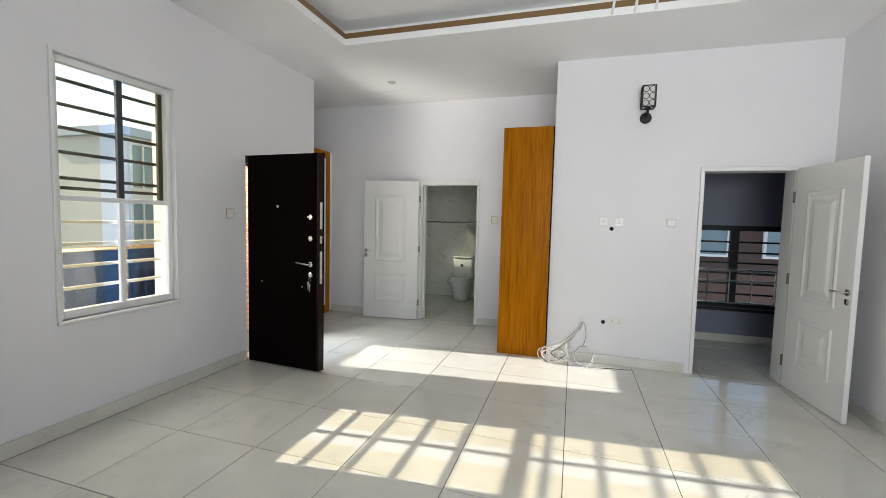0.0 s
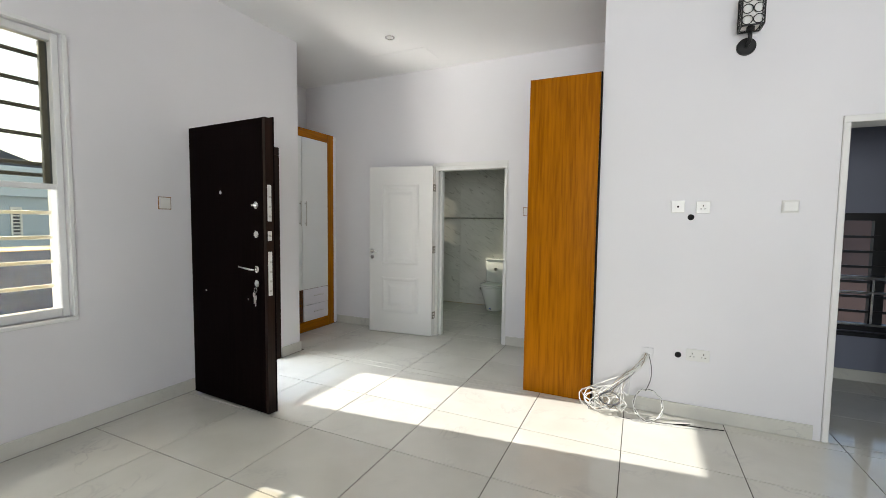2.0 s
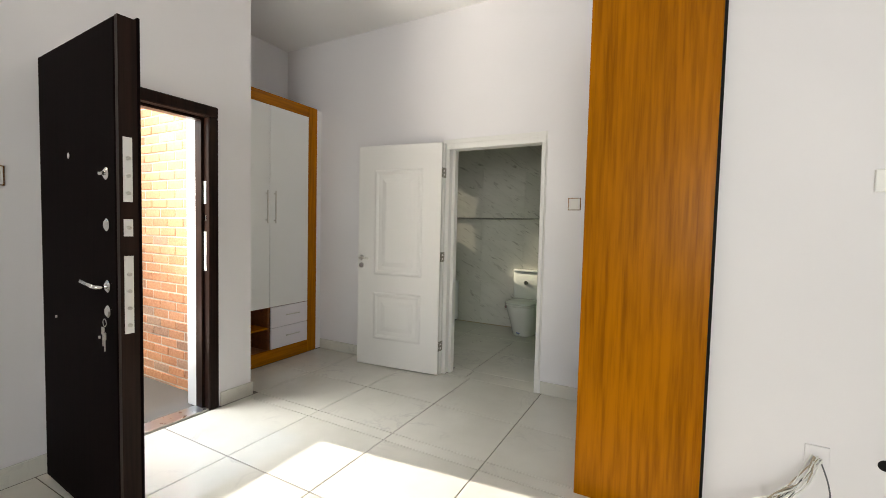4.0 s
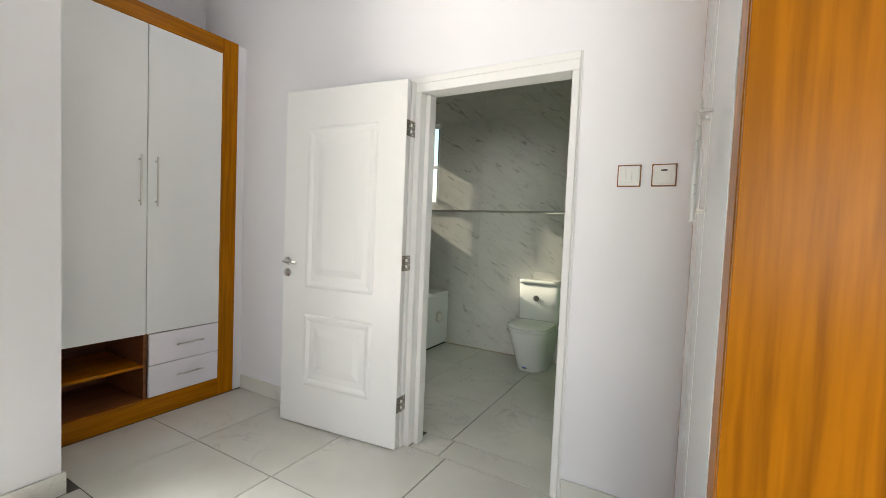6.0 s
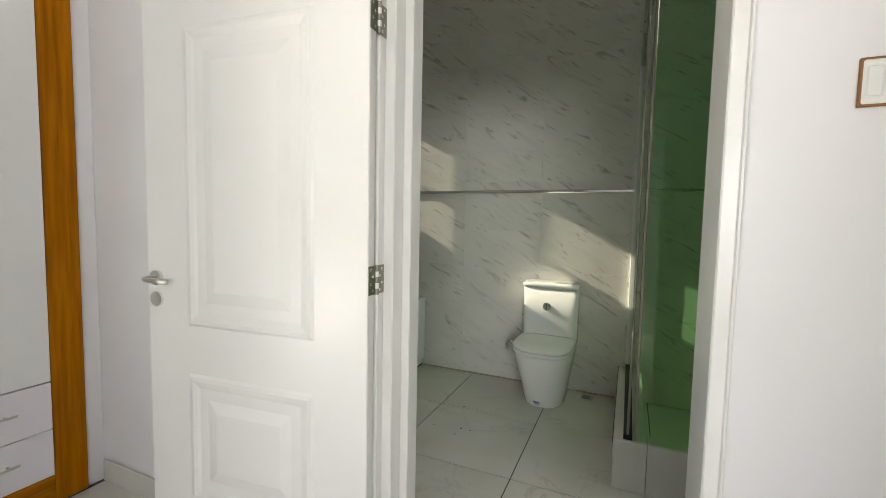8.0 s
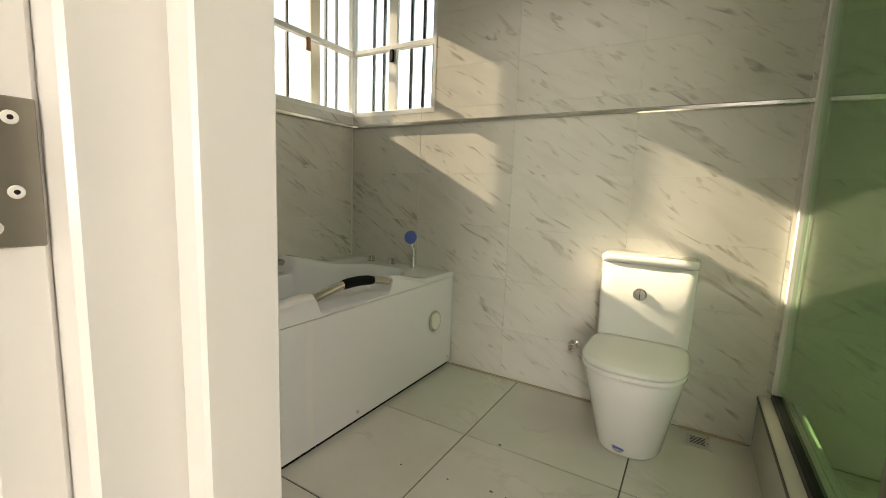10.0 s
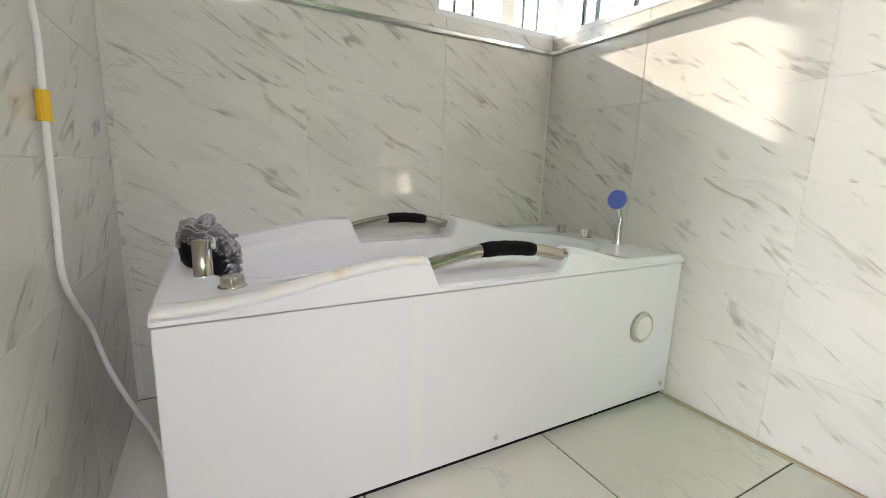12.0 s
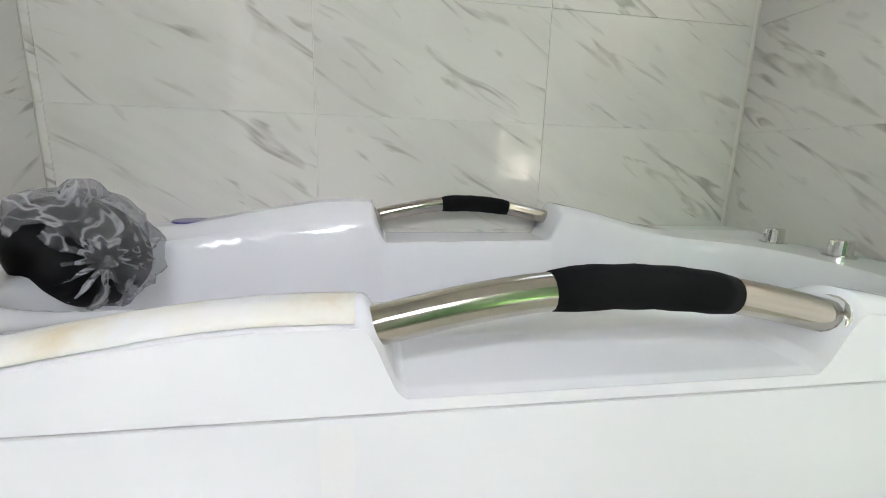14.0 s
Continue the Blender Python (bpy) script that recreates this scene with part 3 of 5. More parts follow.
part("jamb", bx(5.355, 5.393, 5.385, 5.605, 0, 2.12, bevel=0.004), WHITE_PAINT, fr)
part("head", bx(4.547, 5.393, 5.385, 5.605, 2.12, 2.163, bevel=0.004), WHITE_PAINT, fr)
side_door = panel_door("door_3", pose(5.372, 5.355, 0, 0, 0, -84.5), 0.835, 2.13, "white two-panel door standing open into the room")
for z in (0.26, 1.07, 1.86):
    hinge_at(5.372, 5.378, z, fr, 0.03)


def entrance():
    f = thing("door_frame_entrance", "dark brown steel entrance door frame", "door frame", kind="structure")
    for x1, y0, y1 in ((-0.06, 4.112, 4.172), (0.012, 4.985, 5.058)):
        part("jamb", bx(-0.14, x1, y0, y1, 0, 2.11, bevel=0.006), BLACK_FRAME, f)
    part("head", bx(-0.14, 0.012, 4.112, 5.058, 2.11, 2.188, bevel=0.006), BLACK_FRAME, f)
    part("rebate", boxes((-0.12, -0.05, 4.965, 4.985, 0, 2.11), (-0.12, -0.05, 4.128, 4.965, 2.09, 2.11)), BLACK_FRAME, f)
    for z0, z1 in ((1.50, 1.66), (1.02, 1.30)):
        part("strike_plate", bx(-0.046, -0.018, 4.981, 4.985, z0, z1), LOCK_ALU, f)
    part("strike_plate", bx(-0.046, -0.018, 4.981, 4.985, 1.38, 1.42), CHROME, f)
    part("threshold", bx(-0.14, 0.0, 4.128, 4.985, -0.002, 0.012), STEEL, f)
    part("outer_lining", bx(-0.25, -0.14, 4.98, 5.06, 0, 2.19), WHITE_METAL, f)
    d = thing("door_1", "dark brown security door standing wide open", "door", kind="structure")
    d.matrix_basis = pose(0.064, 4.092, 0.0, 0, 0, -3.2)
    w, t, h = 0.905, 0.035, 2.175
    part("leaf", bx(0.01, w - 0.03, -t, t, 0.02, h, bevel=0.006), DARK_WOOD, d)
    part("flange", bx(0.0, w, t, t + 0.012, 0.015, h + 0.012, bevel=0.003), DARK_WOOD, d)
    part("edge", bx(w - 0.03, w - 0.004, -t + 0.004, t, 0.02, h), BLACK_FRAME, d)
    # lock case plates in the edge
    for z0, z1 in ((1.44, 1.70), (1.30, 1.37), (0.90, 1.22)):
        pl = part("lock_plate", bx(w - 0.004, w, -0.018, 0.014, z0, z1), LOCK_ALU, d, "bright metal lock plate")
        for k in range(max(1, int((z1 - z0) / 0.07))):
            part("bolt", disc_stack((w, -0.002, z0 + 0.035 + 0.07 * k), (1, 0, 0), [(0, 0.0), (0, 0.008), (0.008, 0.008), (0.009, 0)], 12), STEEL, pl)
    y = -t
    for z in (1.555, 1.345, 1.09, 0.985):
        part("rose", disc_stack((w - 0.10, y, z), (0, -1, 0), [(0, 0), (0, 0.026), (0.007, 0.026), (0.012, 0.018), (0.012, 0)]), CHROME, d)
    part("thumb_turn", bx(w - 0.125, w - 0.09, y - 0.026, y - 0.012, 1.548, 1.562, bevel=0.003), CHROME, d)
    part("lever", tube([(w - 0.10, y, 1.09), (w - 0.10, y - 0.045, 1.09), (w - 0.12, y - 0.05, 1.092), (w - 0.235, y - 0.05, 1.105)], 0.009), CHROME, d, "chrome lever handle", True)
    part("peephole", disc_stack((w * 0.45, y, 1.655), (0, -1, 0), [(0, 0), (0, 0.014), (0.006, 0.014), (0.006, 0)]), CHROME, d)
    for kx, kz in ((w - 0.115, 0.90), (w - 0.10, 0.88)):
        part("key", boxes((kx - 0.012, kx + 0.012, y - 0.020, y - 0.017, kz - 0.012, kz + 0.02), (kx - 0.004, kx + 0.004, y - 0.020, y - 0.017, kz - 0.06, kz - 0.012)), STEEL, d)
    part("key_ring", tube([(w - 0.10 + 0.016 * math.cos(a), y - 0.018, 0.94 + 0.016 * math.sin(a)) for a in (k * math.pi / 8 for k in range(16))], 0.0015, 6, None, True), STEEL, d)
    for kx, kz in ((0.20, 0.885), (w - 0.20, 0.86)):
        part("stud", disc_stack((kx, y, kz), (0, -1, 0), [(0, 0), (0, 0.008), (0.004, 0.007), (0.004, 0)], 12), CHROME, d)
    for z in (0.35, 1.5, 1.9):
        part("hinge", rod((-0.012, t - 0.01, z - 0.07), (-0.012, t - 0.01, z + 0.07), 0.012), BLACK_FRAME, d)


entrance()

# ---- wardrobes ----


def pull(parent, p0, p1, out, r=0.006):
    """Bar handle between two points, standing off by out."""
    p0, p1, out = Vector(p0), Vector(p1), Vector(out)
    h = part("handle", rod(p0 + out, p1 + out, r, 12), STEEL, parent, "brushed steel bar handle", False)
    way = (p1 - p0).normalized()
    for p in (p0 + way * 0.03, p1 - way * 0.03):
        part("post", rod(p, p + out, r * 0.8, 10), STEEL, h)


def wardrobe_left():
    w = thing("wardrobe", "white two-door wardrobe in a honey wood frame built into the recess", "wardrobe")
    xf, y0, y1, h = -0.505, 5.36, 6.527, 2.612
    part("frame_stile", bx(xf - 0.02, xf, 6.406, y1, 0.0, h, bevel=0.004), OAK, w)
    part("frame_stile", bx(xf - 0.02, xf, y0, 5.425, 0.0, h, bevel=0.004), OAK, w)
    part("frame_rail", bx(xf - 0.02, xf - 0.001, 5.425, 6.406, 2.503, h, bevel=0.004), OAK_FLAT, w)
    part("plinth", bx(xf - 0.02, xf - 0.001, 5.425, 6.406, 0.0, 0.128, bevel=0.003), OAK_FLAT, w)
    for name, box_at in (("side_panel", (xf - 0.53, xf - 0.022, y0, y0 + 0.018, 0.0, h)), ("side_panel", (xf - 0.53, xf - 0.022, y1 - 0.018, y1, 0.0, h)),
                         ("back_panel", (xf - 0.54, xf - 0.53, y0, y1, 0, h)), ("top_panel", (xf - 0.53, xf - 0.022, y0 + 0.018, y1 - 0.018, h - 0.018, h)),
                         ("shelf", (xf - 0.53, xf - 0.022, y0 + 0.018, y1 - 0.018, 0.110, 0.127)), ("shelf", (xf - 0.53, xf - 0.022, y0 + 0.018, y1 - 0.018, 0.548, 0.566)),
                         ("divider", (xf - 0.53, xf - 0.022, 5.915, 5.933, 0.127, 0.548))):
        part(name, bx(*box_at), CARCASS, w)
    part("shelf", bx(xf - 0.52, xf - 0.024, 5.38, 5.915, 0.335, 0.352), OAK_FLAT, w)
    part("filler_strip", bx(xf - 0.03, xf - 0.014, y1 + 0.001, 6.598, 0.0, h - 0.004), WALL, w, "white filler strip against the wall")
    for a, b, s in ((5.43, 5.917, 1), (5.921, 6.402, -1)):
        d = part("door", bx(xf - 0.019, xf + 0.0005, a, b, 0.554, 2.500, bevel=0.0015), WHITE_GLOSS, w)
        hy = b - 0.045 if s == 1 else a + 0.045
        pull(d, (xf, hy, 1.375), (xf, hy, 1.69), (0.03, 0, 0))
    for z0, z1 in ((0.132, 0.338), (0.342, 0.548)):
        d = part("drawer", bx(xf - 0.019, xf + 0.0005, 5.938, 6.402, z0, z1, bevel=0.0015), WHITE_DRAWER, w)
        zc = (z0 + z1) / 2 + 0.01
        pull(d, (xf, 6.10, zc), (xf, 6.28, zc), (0.025, 0, 0), 0.005)


wardrobe_left()


def wardrobe_right():
    w = thing("wardrobe", "tall white two-door wardrobe with a honey wood side panel", "wardrobe")
    xf, y0, y1, h = 2.515, 5.361, 6.585, 2.633
    skew = pose(xf, y0, 0, 0, 0, 1.9) @ pose(-xf, -y0, 0)
    part("side_panel", bx(xf, 3.068, y0, y0 + 0.022, 0.0, h, bevel=0.0015), OAK, w, "honey wood grained side panel")
    part("edge_strip", bx(3.069, 3.081, y0 + 0.002, y0 + 0.03, 0.0, h), BLACK, w)
    part("frame_stile", bx(xf - 0.001, xf + 0.02, y0 + 0.022, 5.475, 0.0, h, bevel=0.003), OAK, w, at=skew)
    part("frame_stile", bx(xf - 0.001, xf + 0.02, 6.53, y1, 0.0, h, bevel=0.003), OAK, w, at=skew)
    part("frame_rail", bx(xf, xf + 0.02, 5.475, 6.53, 2.52, h, bevel=0.003), OAK_FLAT, w, at=skew)
    part("plinth", bx(xf, xf + 0.02, 5.475, 6.53, 0.0, 0.10, bevel=0.003), OAK_FLAT, w, at=skew)
    for name, box_at in (("end_panel", (xf + 0.02, 3.06, y1 - 0.018, y1, 0, h)), ("back_panel", (3.05, 3.062, y0 + 0.03, y1 - 0.018, 0, h)),
                         ("top_panel", (xf + 0.02, 3.05, y0 + 0.022, y1 - 0.018, h - 0.018, h))):
        part(name, bx(*box_at), CARCASS, w)
    for a, b, s in ((5.48, 5.985, 1), (5.989, 6.527, -1)):
        d = part("door", bx(xf - 0.002, xf + 0.018, a, b, 0.105, 2.515, bevel=0.0015), WHITE_GLOSS, w, at=skew)
        hy = b - 0.05 if s == 1 else a + 0.05
        pull(d, (xf - 0.002, hy, 1.36), (xf - 0.002, hy, 1.70), (-0.03, 0, 0))


wardrobe_right()

# ---- bathroom ----
TUB_X0, TUB_X1, TUB_Y0, TUB_Y1 = -0.71, 0.147, 7.0, 8.755


def step(a, b, v):
    t = min(1.0, max(0.0, (v - a) / (b - a)))
    return t * t * (3 - 2 * t)


def rim_height(x, y):
    """The long rims swell towards the middle and drop into a notch under each grab rail."""
    swell = 0.070 * step(7.05, 7.58, y) * (1 - step(8.10, 8.50, y))
    side = max(step(-0.02, 0.11, x), 1 - step(-0.62, -0.50, x))
    back = 1 - step(-0.62, -0.50, x)
    z = 0.604 + 0.012 * back + swell * (0.25 + 0.75 * side)
    notch = min(step(7.625, 7.665, y), 1 - step(8.095, 8.145, y))
    depth = max(step(0.0, 0.02, x), 1 - step(-0.52, -0.48, x))
    return z - notch * depth * (z - 0.592) - 0.014 * (1 - notch) * step(0.118, 0.149, x) ** 2


def bathtub():
    t = thing("bathtub", "white acrylic whirlpool bath with grab rails along the wall", "bathtub")
    xs = sorted({round(TUB_X0 + 0.008 * i, 4) for i in range(108)} | {TUB_X1 - 0.003, TUB_X1, -0.035, -0.030})
    ys = sorted({round(TUB_Y0 + 0.009 * i, 4) for i in range(196)} | {TUB_Y1, 7.625, 7.635, 7.645, 7.655, 7.665, 8.095, 8.108, 8.12, 8.133, 8.145})
    xs, ys = [x for x in xs if x <= TUB_X1], [y for y in ys if y <= TUB_Y1]
    bm = bmesh.new()
    grid = []
    for x in xs:
        row = []
        for y in ys:
            z = rim_height(x, y)
            u, v = (x + 0.285) / 0.275, (y - 7.855) / 0.755
            wide = 1.0 + 0.05 * math.sin(3.2 * v)
            q = (abs(u / wide) ** 3.2 + abs(v) ** 4.5) ** (1 / 3.6)
            z -= (z - 0.17) * (1 - step(0.80, 1.0, q)) * 0.98
            if x > TUB_X1 - 0.004 or x < TUB_X0 + 0.001 or y < TUB_Y0 + 0.001:
                z -= 0.004
            row.append(bm.verts.new((x, y, z)))
        grid.append(row)
    for a, b in zip(grid, grid[1:]):
        for k in range(len(ys) - 1):
            bm.faces.new((a[k], b[k], b[k + 1], a[k + 1]))
    rim = [r[0] for r in grid] + grid[-1][1:] + [r[-1] for r in grid[::-1]][1:] + grid[0][::-1][1:-1]
    low = [bm.verts.new((v.co.x, v.co.y, 0.576)) for v in rim]
    for k in range(len(rim)):
        bm.faces.new((rim[k], rim[(k + 1) % len(rim)], low[(k + 1) % len(rim)], low[k]))
    shell = part("shell", bm, ACRYLIC, t, "", True)
    edge = shell.modifiers.new("edges", "EDGE_SPLIT")
    edge.split_angle = radians(58)
    part("front_panel", bx(0.115, 0.143, 7.002, 8.752, 0.024, 0.573, bevel=0.003), ACRYLIC, t)
    part("end_panel", bx(-0.705, 0.115, 7.004, 7.03, 0.024, 0.573, bevel=0.003), ACRYLIC, t)
    part("skirting_gap", bx(-0.69, 0.124, 7.02, 8.75, 0.0, 0.026), BLACK, t)
    j = part("jet_cover", disc_stack((0.143, 8.545, 0.335), (1, 0, 0), [(0, 0), (0, 0.062), (0.010, 0.060), (0.014, 0.054), (0.010, 0.048), (0.010, 0)], 32), STEEL, t, "round grey pump cover", False)
    part("cap", disc_stack((0.153, 8.545, 0.335), (1, 0, 0), [(0, 0), (0, 0.047), (0.004, 0.045), (0.007, 0.0)], 32), PLASTIC, j)
    for y in (7.885, 8.715):
        part("screw_cap", disc_stack((0.143, y, 0.062), (1, 0, 0), [(0, 0), (0, 0.009), (0.004, 0.008), (0.005, 0)], 14), STEEL, t)
    for x, y0, y1 in ((0.118, 7.607, 8.135), (-0.672, 7.632, 8.135)):
        pts = arc((x, y0, 0.640), (x, y1, 0.640), (0, 0, 0.040), 24)
        r = part("grab_rail", tube(pts, 0.019, 16), RAIL_STEEL, t, "brushed steel grab rail", True)
        part("grip", tube(pts[9:19], [0.020, 0.0225] + [0.0232, 0.0222] * 3 + [0.0225, 0.020], 18), BLACK_FOAM, r, "black foam grip", True)
        for e, s in ((pts[0], 1), (pts[-1], -1)):
            part("collar", disc_stack(e, (0, s, 0.35), [(-0.004, 0), (-0.004, 0.028), (0.008, 0.024), (0.010, 0)], 20), CHROME, r)
    # taps on the deck
    for x, y in ((-0.485, 8.705), (-0.315, 8.705)):
        k = part("knob", disc_stack((x, y, 0.60), (0, 0, 1), [(0, 0), (0, 0.033), (0.006, 0.033), (0.008, 0.025), (0.040, 0.023), (0.043, 0.020), (0.043, 0)], 24), CHROME, t, "chrome tap knob")
        part("pointer", bx(x - 0.004, x + 0.004, y - 0.03, y - 0.01, 0.63, 0.642, bevel=0.002), CHROME, k)
    s = part("hand_shower", disc_stack((-0.130, 8.705, 0.60), (0, 0, 1), [(0, 0), (0, 0.026), (0.006, 0.026), (0.008, 0.016), (0.12, 0.013), (0.125, 0)], 20), CHROME, t, "chrome hand shower with a blue face")
    part("shower_head", disc_stack((-0.148, 8.692, 0.798), (0.25, -0.95, 0.15), [(-0.022, 0), (-0.020, 0.022), (-0.004, 0.046), (0.0, 0.046), (0.001, 0)], 28), CHROME, s, "", True)
    part("spray_face", disc_stack((-0.148, 8.692, 0.798), (0.25, -0.95, 0.15), [(0.0, 0), (0.0, 0.043), (0.006, 0.041), (0.008, 0.0)], 28), BLUE, s)
    part("neck", rod((-0.132, 8.705, 0.72), (-0.147, 8.700, 0.776), 0.012), CHROME, s)
    sp = part("spout", disc_stack((-0.155, 7.095, 0.60), (0, 0, 1), [(0, 0), (0, 0.026), (0.004, 0.024), (0.10, 0.0235), (0.102, 0.0)], 28), RAIL_STEEL, t, "brushed steel spout column", True)
    part("ring", disc_stack((-0.155, 7.12, 0.69), (0.2, 1, 0), [(0, 0), (0, 0.016), (0.006, 0.016), (0.006, 0)], 16), CHROME, sp)
    k = part("knob", disc_stack((0.0, 7.16, 0.604), (0, 0, 1), [(0, 0), (0, 0.034), (0.005, 0.034), (0.006, 0.029), (0.030, 0.027), (0.032, 0.0)], 28), RAIL_STEEL, t, "brushed steel diverter knob")
    part("drain_cap", disc_stack((-0.655, 7.18, rim_height(-0.655, 7.18)), (0, 0, 1), [(0, 0), (0, 0.045), (0.004, 0.043), (0.005, 0)], 28), PURPLE, t, "violet tinted overflow cap")
    return t


bathtub()


def toilet():
    w = thing("toilet", "white one-piece toilet with closed lid against the tiled wall", "toilet", at=(1.245, 0, 0))

    def ring(z, half, y0, y1, squash=2.6, n=40):
        cy, ly = (y0 + y1) / 2, (y1 - y0) / 2
        pts = []
        for k in range(n):
            a = 2 * math.pi * k / n
            c, s = math.cos(a), math.sin(a)
            e = squash if s < 0 else 6.0
            pts.append((half * math.copysign(abs(c) ** (2 / e), c), cy + ly * math.copysign(abs(s) ** (2 / e), s), z))
        return pts
    part("pedestal", loft([ring(0.0, 0.135, 8.335, 8.755), ring(0.012, 0.142, 8.325, 8.755), ring(0.15, 0.162, 8.27, 8.755), ring(0.30, 0.187, 8.19, 8.755), ring(0.385, 0.200, 8.165, 8.755), ring(0.40, 0.198, 8.17, 8.755)]), CERAMIC, w, "", True)
    part("seat", loft([ring(0.402, 0.196, 8.168, 8.60), ring(0.405, 0.203, 8.158, 8.60), ring(0.422, 0.203, 8.158, 8.60), ring(0.425, 0.198, 8.164, 8.60)]), CERAMIC, w, "", True)
    part("lid", loft([ring(0.429, 0.198, 8.162, 8.60), ring(0.432, 0.204, 8.155, 8.60), ring(0.446, 0.203, 8.157, 8.60), ring(0.452, 0.190, 8.175, 8.595), ring(0.454, 0.10, 8.3, 8.55)]), CERAMIC, w, "", True)
    tank = part("tank", loft([ring(0.40, 0.196, 8.59, 8.755, 9), ring(0.45, 0.196, 8.59, 8.755, 9), ring(0.60, 0.198, 8.575, 8.755, 9), ring(0.80, 0.200, 8.565, 8.755, 9)]), CERAMIC, w, "", True)
    part("tank_lid", loft([ring(0.803, 0.197, 8.567, 8.755, 9), ring(0.806, 0.203, 8.56, 8.757, 9), ring(0.832, 0.203, 8.56, 8.757, 9), ring(0.838, 0.196, 8.57, 8.752, 9)]), CERAMIC, w, "", True)
    f = part("flush_button", disc_stack((-0.02, 8.572, 0.665), (0, -1, 0), [(0, 0), (0, 0.030), (0.006, 0.029), (0.009, 0.024), (0.009, 0)], 28), CHROME, tank, "round chrome flush button")
    part("split", bx(-0.021, -0.019, 8.5615, 8.563, 0.643, 0.687), SHADOW_HOLE, f)
    st = part("sticker", disc_stack((-0.02, 8.319, 0.055), (0, -1, 0.25), [(0, 0), (0, 0.030), (0.003, 0.029), (0.003, 0)], 24), CHROME, w, "round blue and red maker's sticker")
    part("print", bx(-0.042, 0.0, 8.311, 8.314, 0.040, 0.058), BLUE, st)
    part("print", bx(-0.012, 0.006, 8.311, 8.314, 0.062, 0.074), RED, st)


toilet()

# angle valve on the wall
v = thing("angle_valve", "small chrome angle valve on the tiled wall", "valve")
part("flange", disc_stack((0.915, 8.759, 0.298), (0, -1, 0), [(0, 0), (0, 0.030), (0.005, 0.029), (0.010, 0.018), (0.010, 0)]), CHROME, v)
part("body", disc_stack((0.915, 8.749, 0.298), (0, -1, 0), [(0, 0), (0, 0.016), (0.045, 0.016), (0.046, 0.021), (0.062, 0.021), (0.064, 0)]), CHROME, v)
part("mark", bx(0.905, 0.915, 8.684, 8.686, 0.290, 0.298), RED, v)

# floor drain
d = thing("floor_drain", "square steel floor drain beside the shower kerb", "drain")
part("frame", boxes((1.46, 1.58, 8.60, 8.615, 0, 0.003), (1.46, 1.58, 8.705, 8.72, 0, 0.003), (1.46, 1.475, 8.615, 8.705, 0, 0.003), (1.565, 1.58, 8.615, 8.705, 0, 0.003)), STEEL, d)
part("grate", disc_stack((1.52, 8.66, 0.0), (0, 0, 1), [(0, 0), (0, 0.044), (0.003, 0.043), (0.003, 0)]), STEEL, d)
part("slot", boxes(*[(1.49, 1.55, 8.63 + 0.014 * i, 8.635 + 0.014 * i, 0.0031, 0.0036) for i in range(5)]), SHADOW_HOLE, d)

# shower: kerb, glass, track
s = thing("shower_screen", "green tinted glass shower screen on a tiled kerb", "shower screen")
part("kerb", boxes((1.730, 1.88, 7.60, 8.757, 0, 0.245), (1.882, 2.788, 7.60, 7.72, 0, 0.243), bevel=0.004), FLOOR_TILE, s, "tiled shower kerb")
part("track", bx(1.775, 1.815, 7.62, 8.757, 0.246, 0.272), DARK_METAL, s)
part("glass", bx(1.79, 1.80, 7.64, 8.755, 0.272, 2.37), SHOWER_GLASS, s, "green tinted glass pane")
part("wall_channel", bx(1.772, 1.818, 8.728, 8.757, 0.272, 2.37, bevel=0.003), WHITE_METAL, s, "pale wall channel")
part("edge_strip", bx(1.7265, 1.7295, 7.60, 8.757, 0.228, 0.243), GROUT, s, "dark joint along the kerb")
part("head_track", bx(1.775, 1.815, 7.62, 8.757, 2.37, 2.40), STEEL, s)
part("glass", bx(1.832, 2.787, 7.624, 7.632, 0.245, 2.39), SHOWER_GLASS, s, "green tinted glass pane")
part("post", bx(1.788, 1.800, 7.618, 7.638, 0.272, 2.37, bevel=0.002), HINGE_STEEL, s)
part("post", bx(1.816, 1.831, 7.616, 7.640, 0.247, 2.40, bevel=0.002), HINGE_STEEL, s)

# sealant along the wall foot
structure("trim_floor", boxes((0.15, 1.05, 8.742, 8.7585, 0.0, 0.008), (1.44, 1.72, 8.742, 8.7585, 0.0, 0.008), bevel=0.002), SEALANT, "dirty tan sealant line along the wall foot", "trim")

# crumbs of plaster left on the floor
bits = bmesh.new()
for bx0, by0, size in ((0.86, 7.82, 0.006), (0.92, 7.82, 0.005), (0.69, 7.79, 0.004), (0.77, 8.11, 0.007), (0.49, 7.76, 0.004), (0.85, 7.74, 0.005)):
    box(bits, bx0 - size, bx0 + size, by0 - size * 0.5, by0 + size * 0.5, 0.0, size * 0.5)
tagged(part("debris", bits, WIRE_GREY), "few dark crumbs of plaster on the bathroom floor", "debris", kind="stuff")

# loose white cable hanging down the corner, taped once
c = thing("hanging_cable", "white electric cable hanging down the tiled wall with yellow tape", "cable")
pts = [(0.03, 6.851, 1.32), (-0.03, 6.849, 1.16), (-0.026, 6.847, 1.02), (-0.018, 6.845, 0.90), (-0.016, 6.843, 0.78), (-0.004, 6.843, 0.67), (-0.05, 6.845, 0.59), (-0.13, 6.851, 0.50), (-0.16, 6.868, 0.38), (-0.17, 6.905, 0.26), (-0.215, 6.94, 0.13), (-0.225, 6.965, 0.012)]
smooth_pts = []
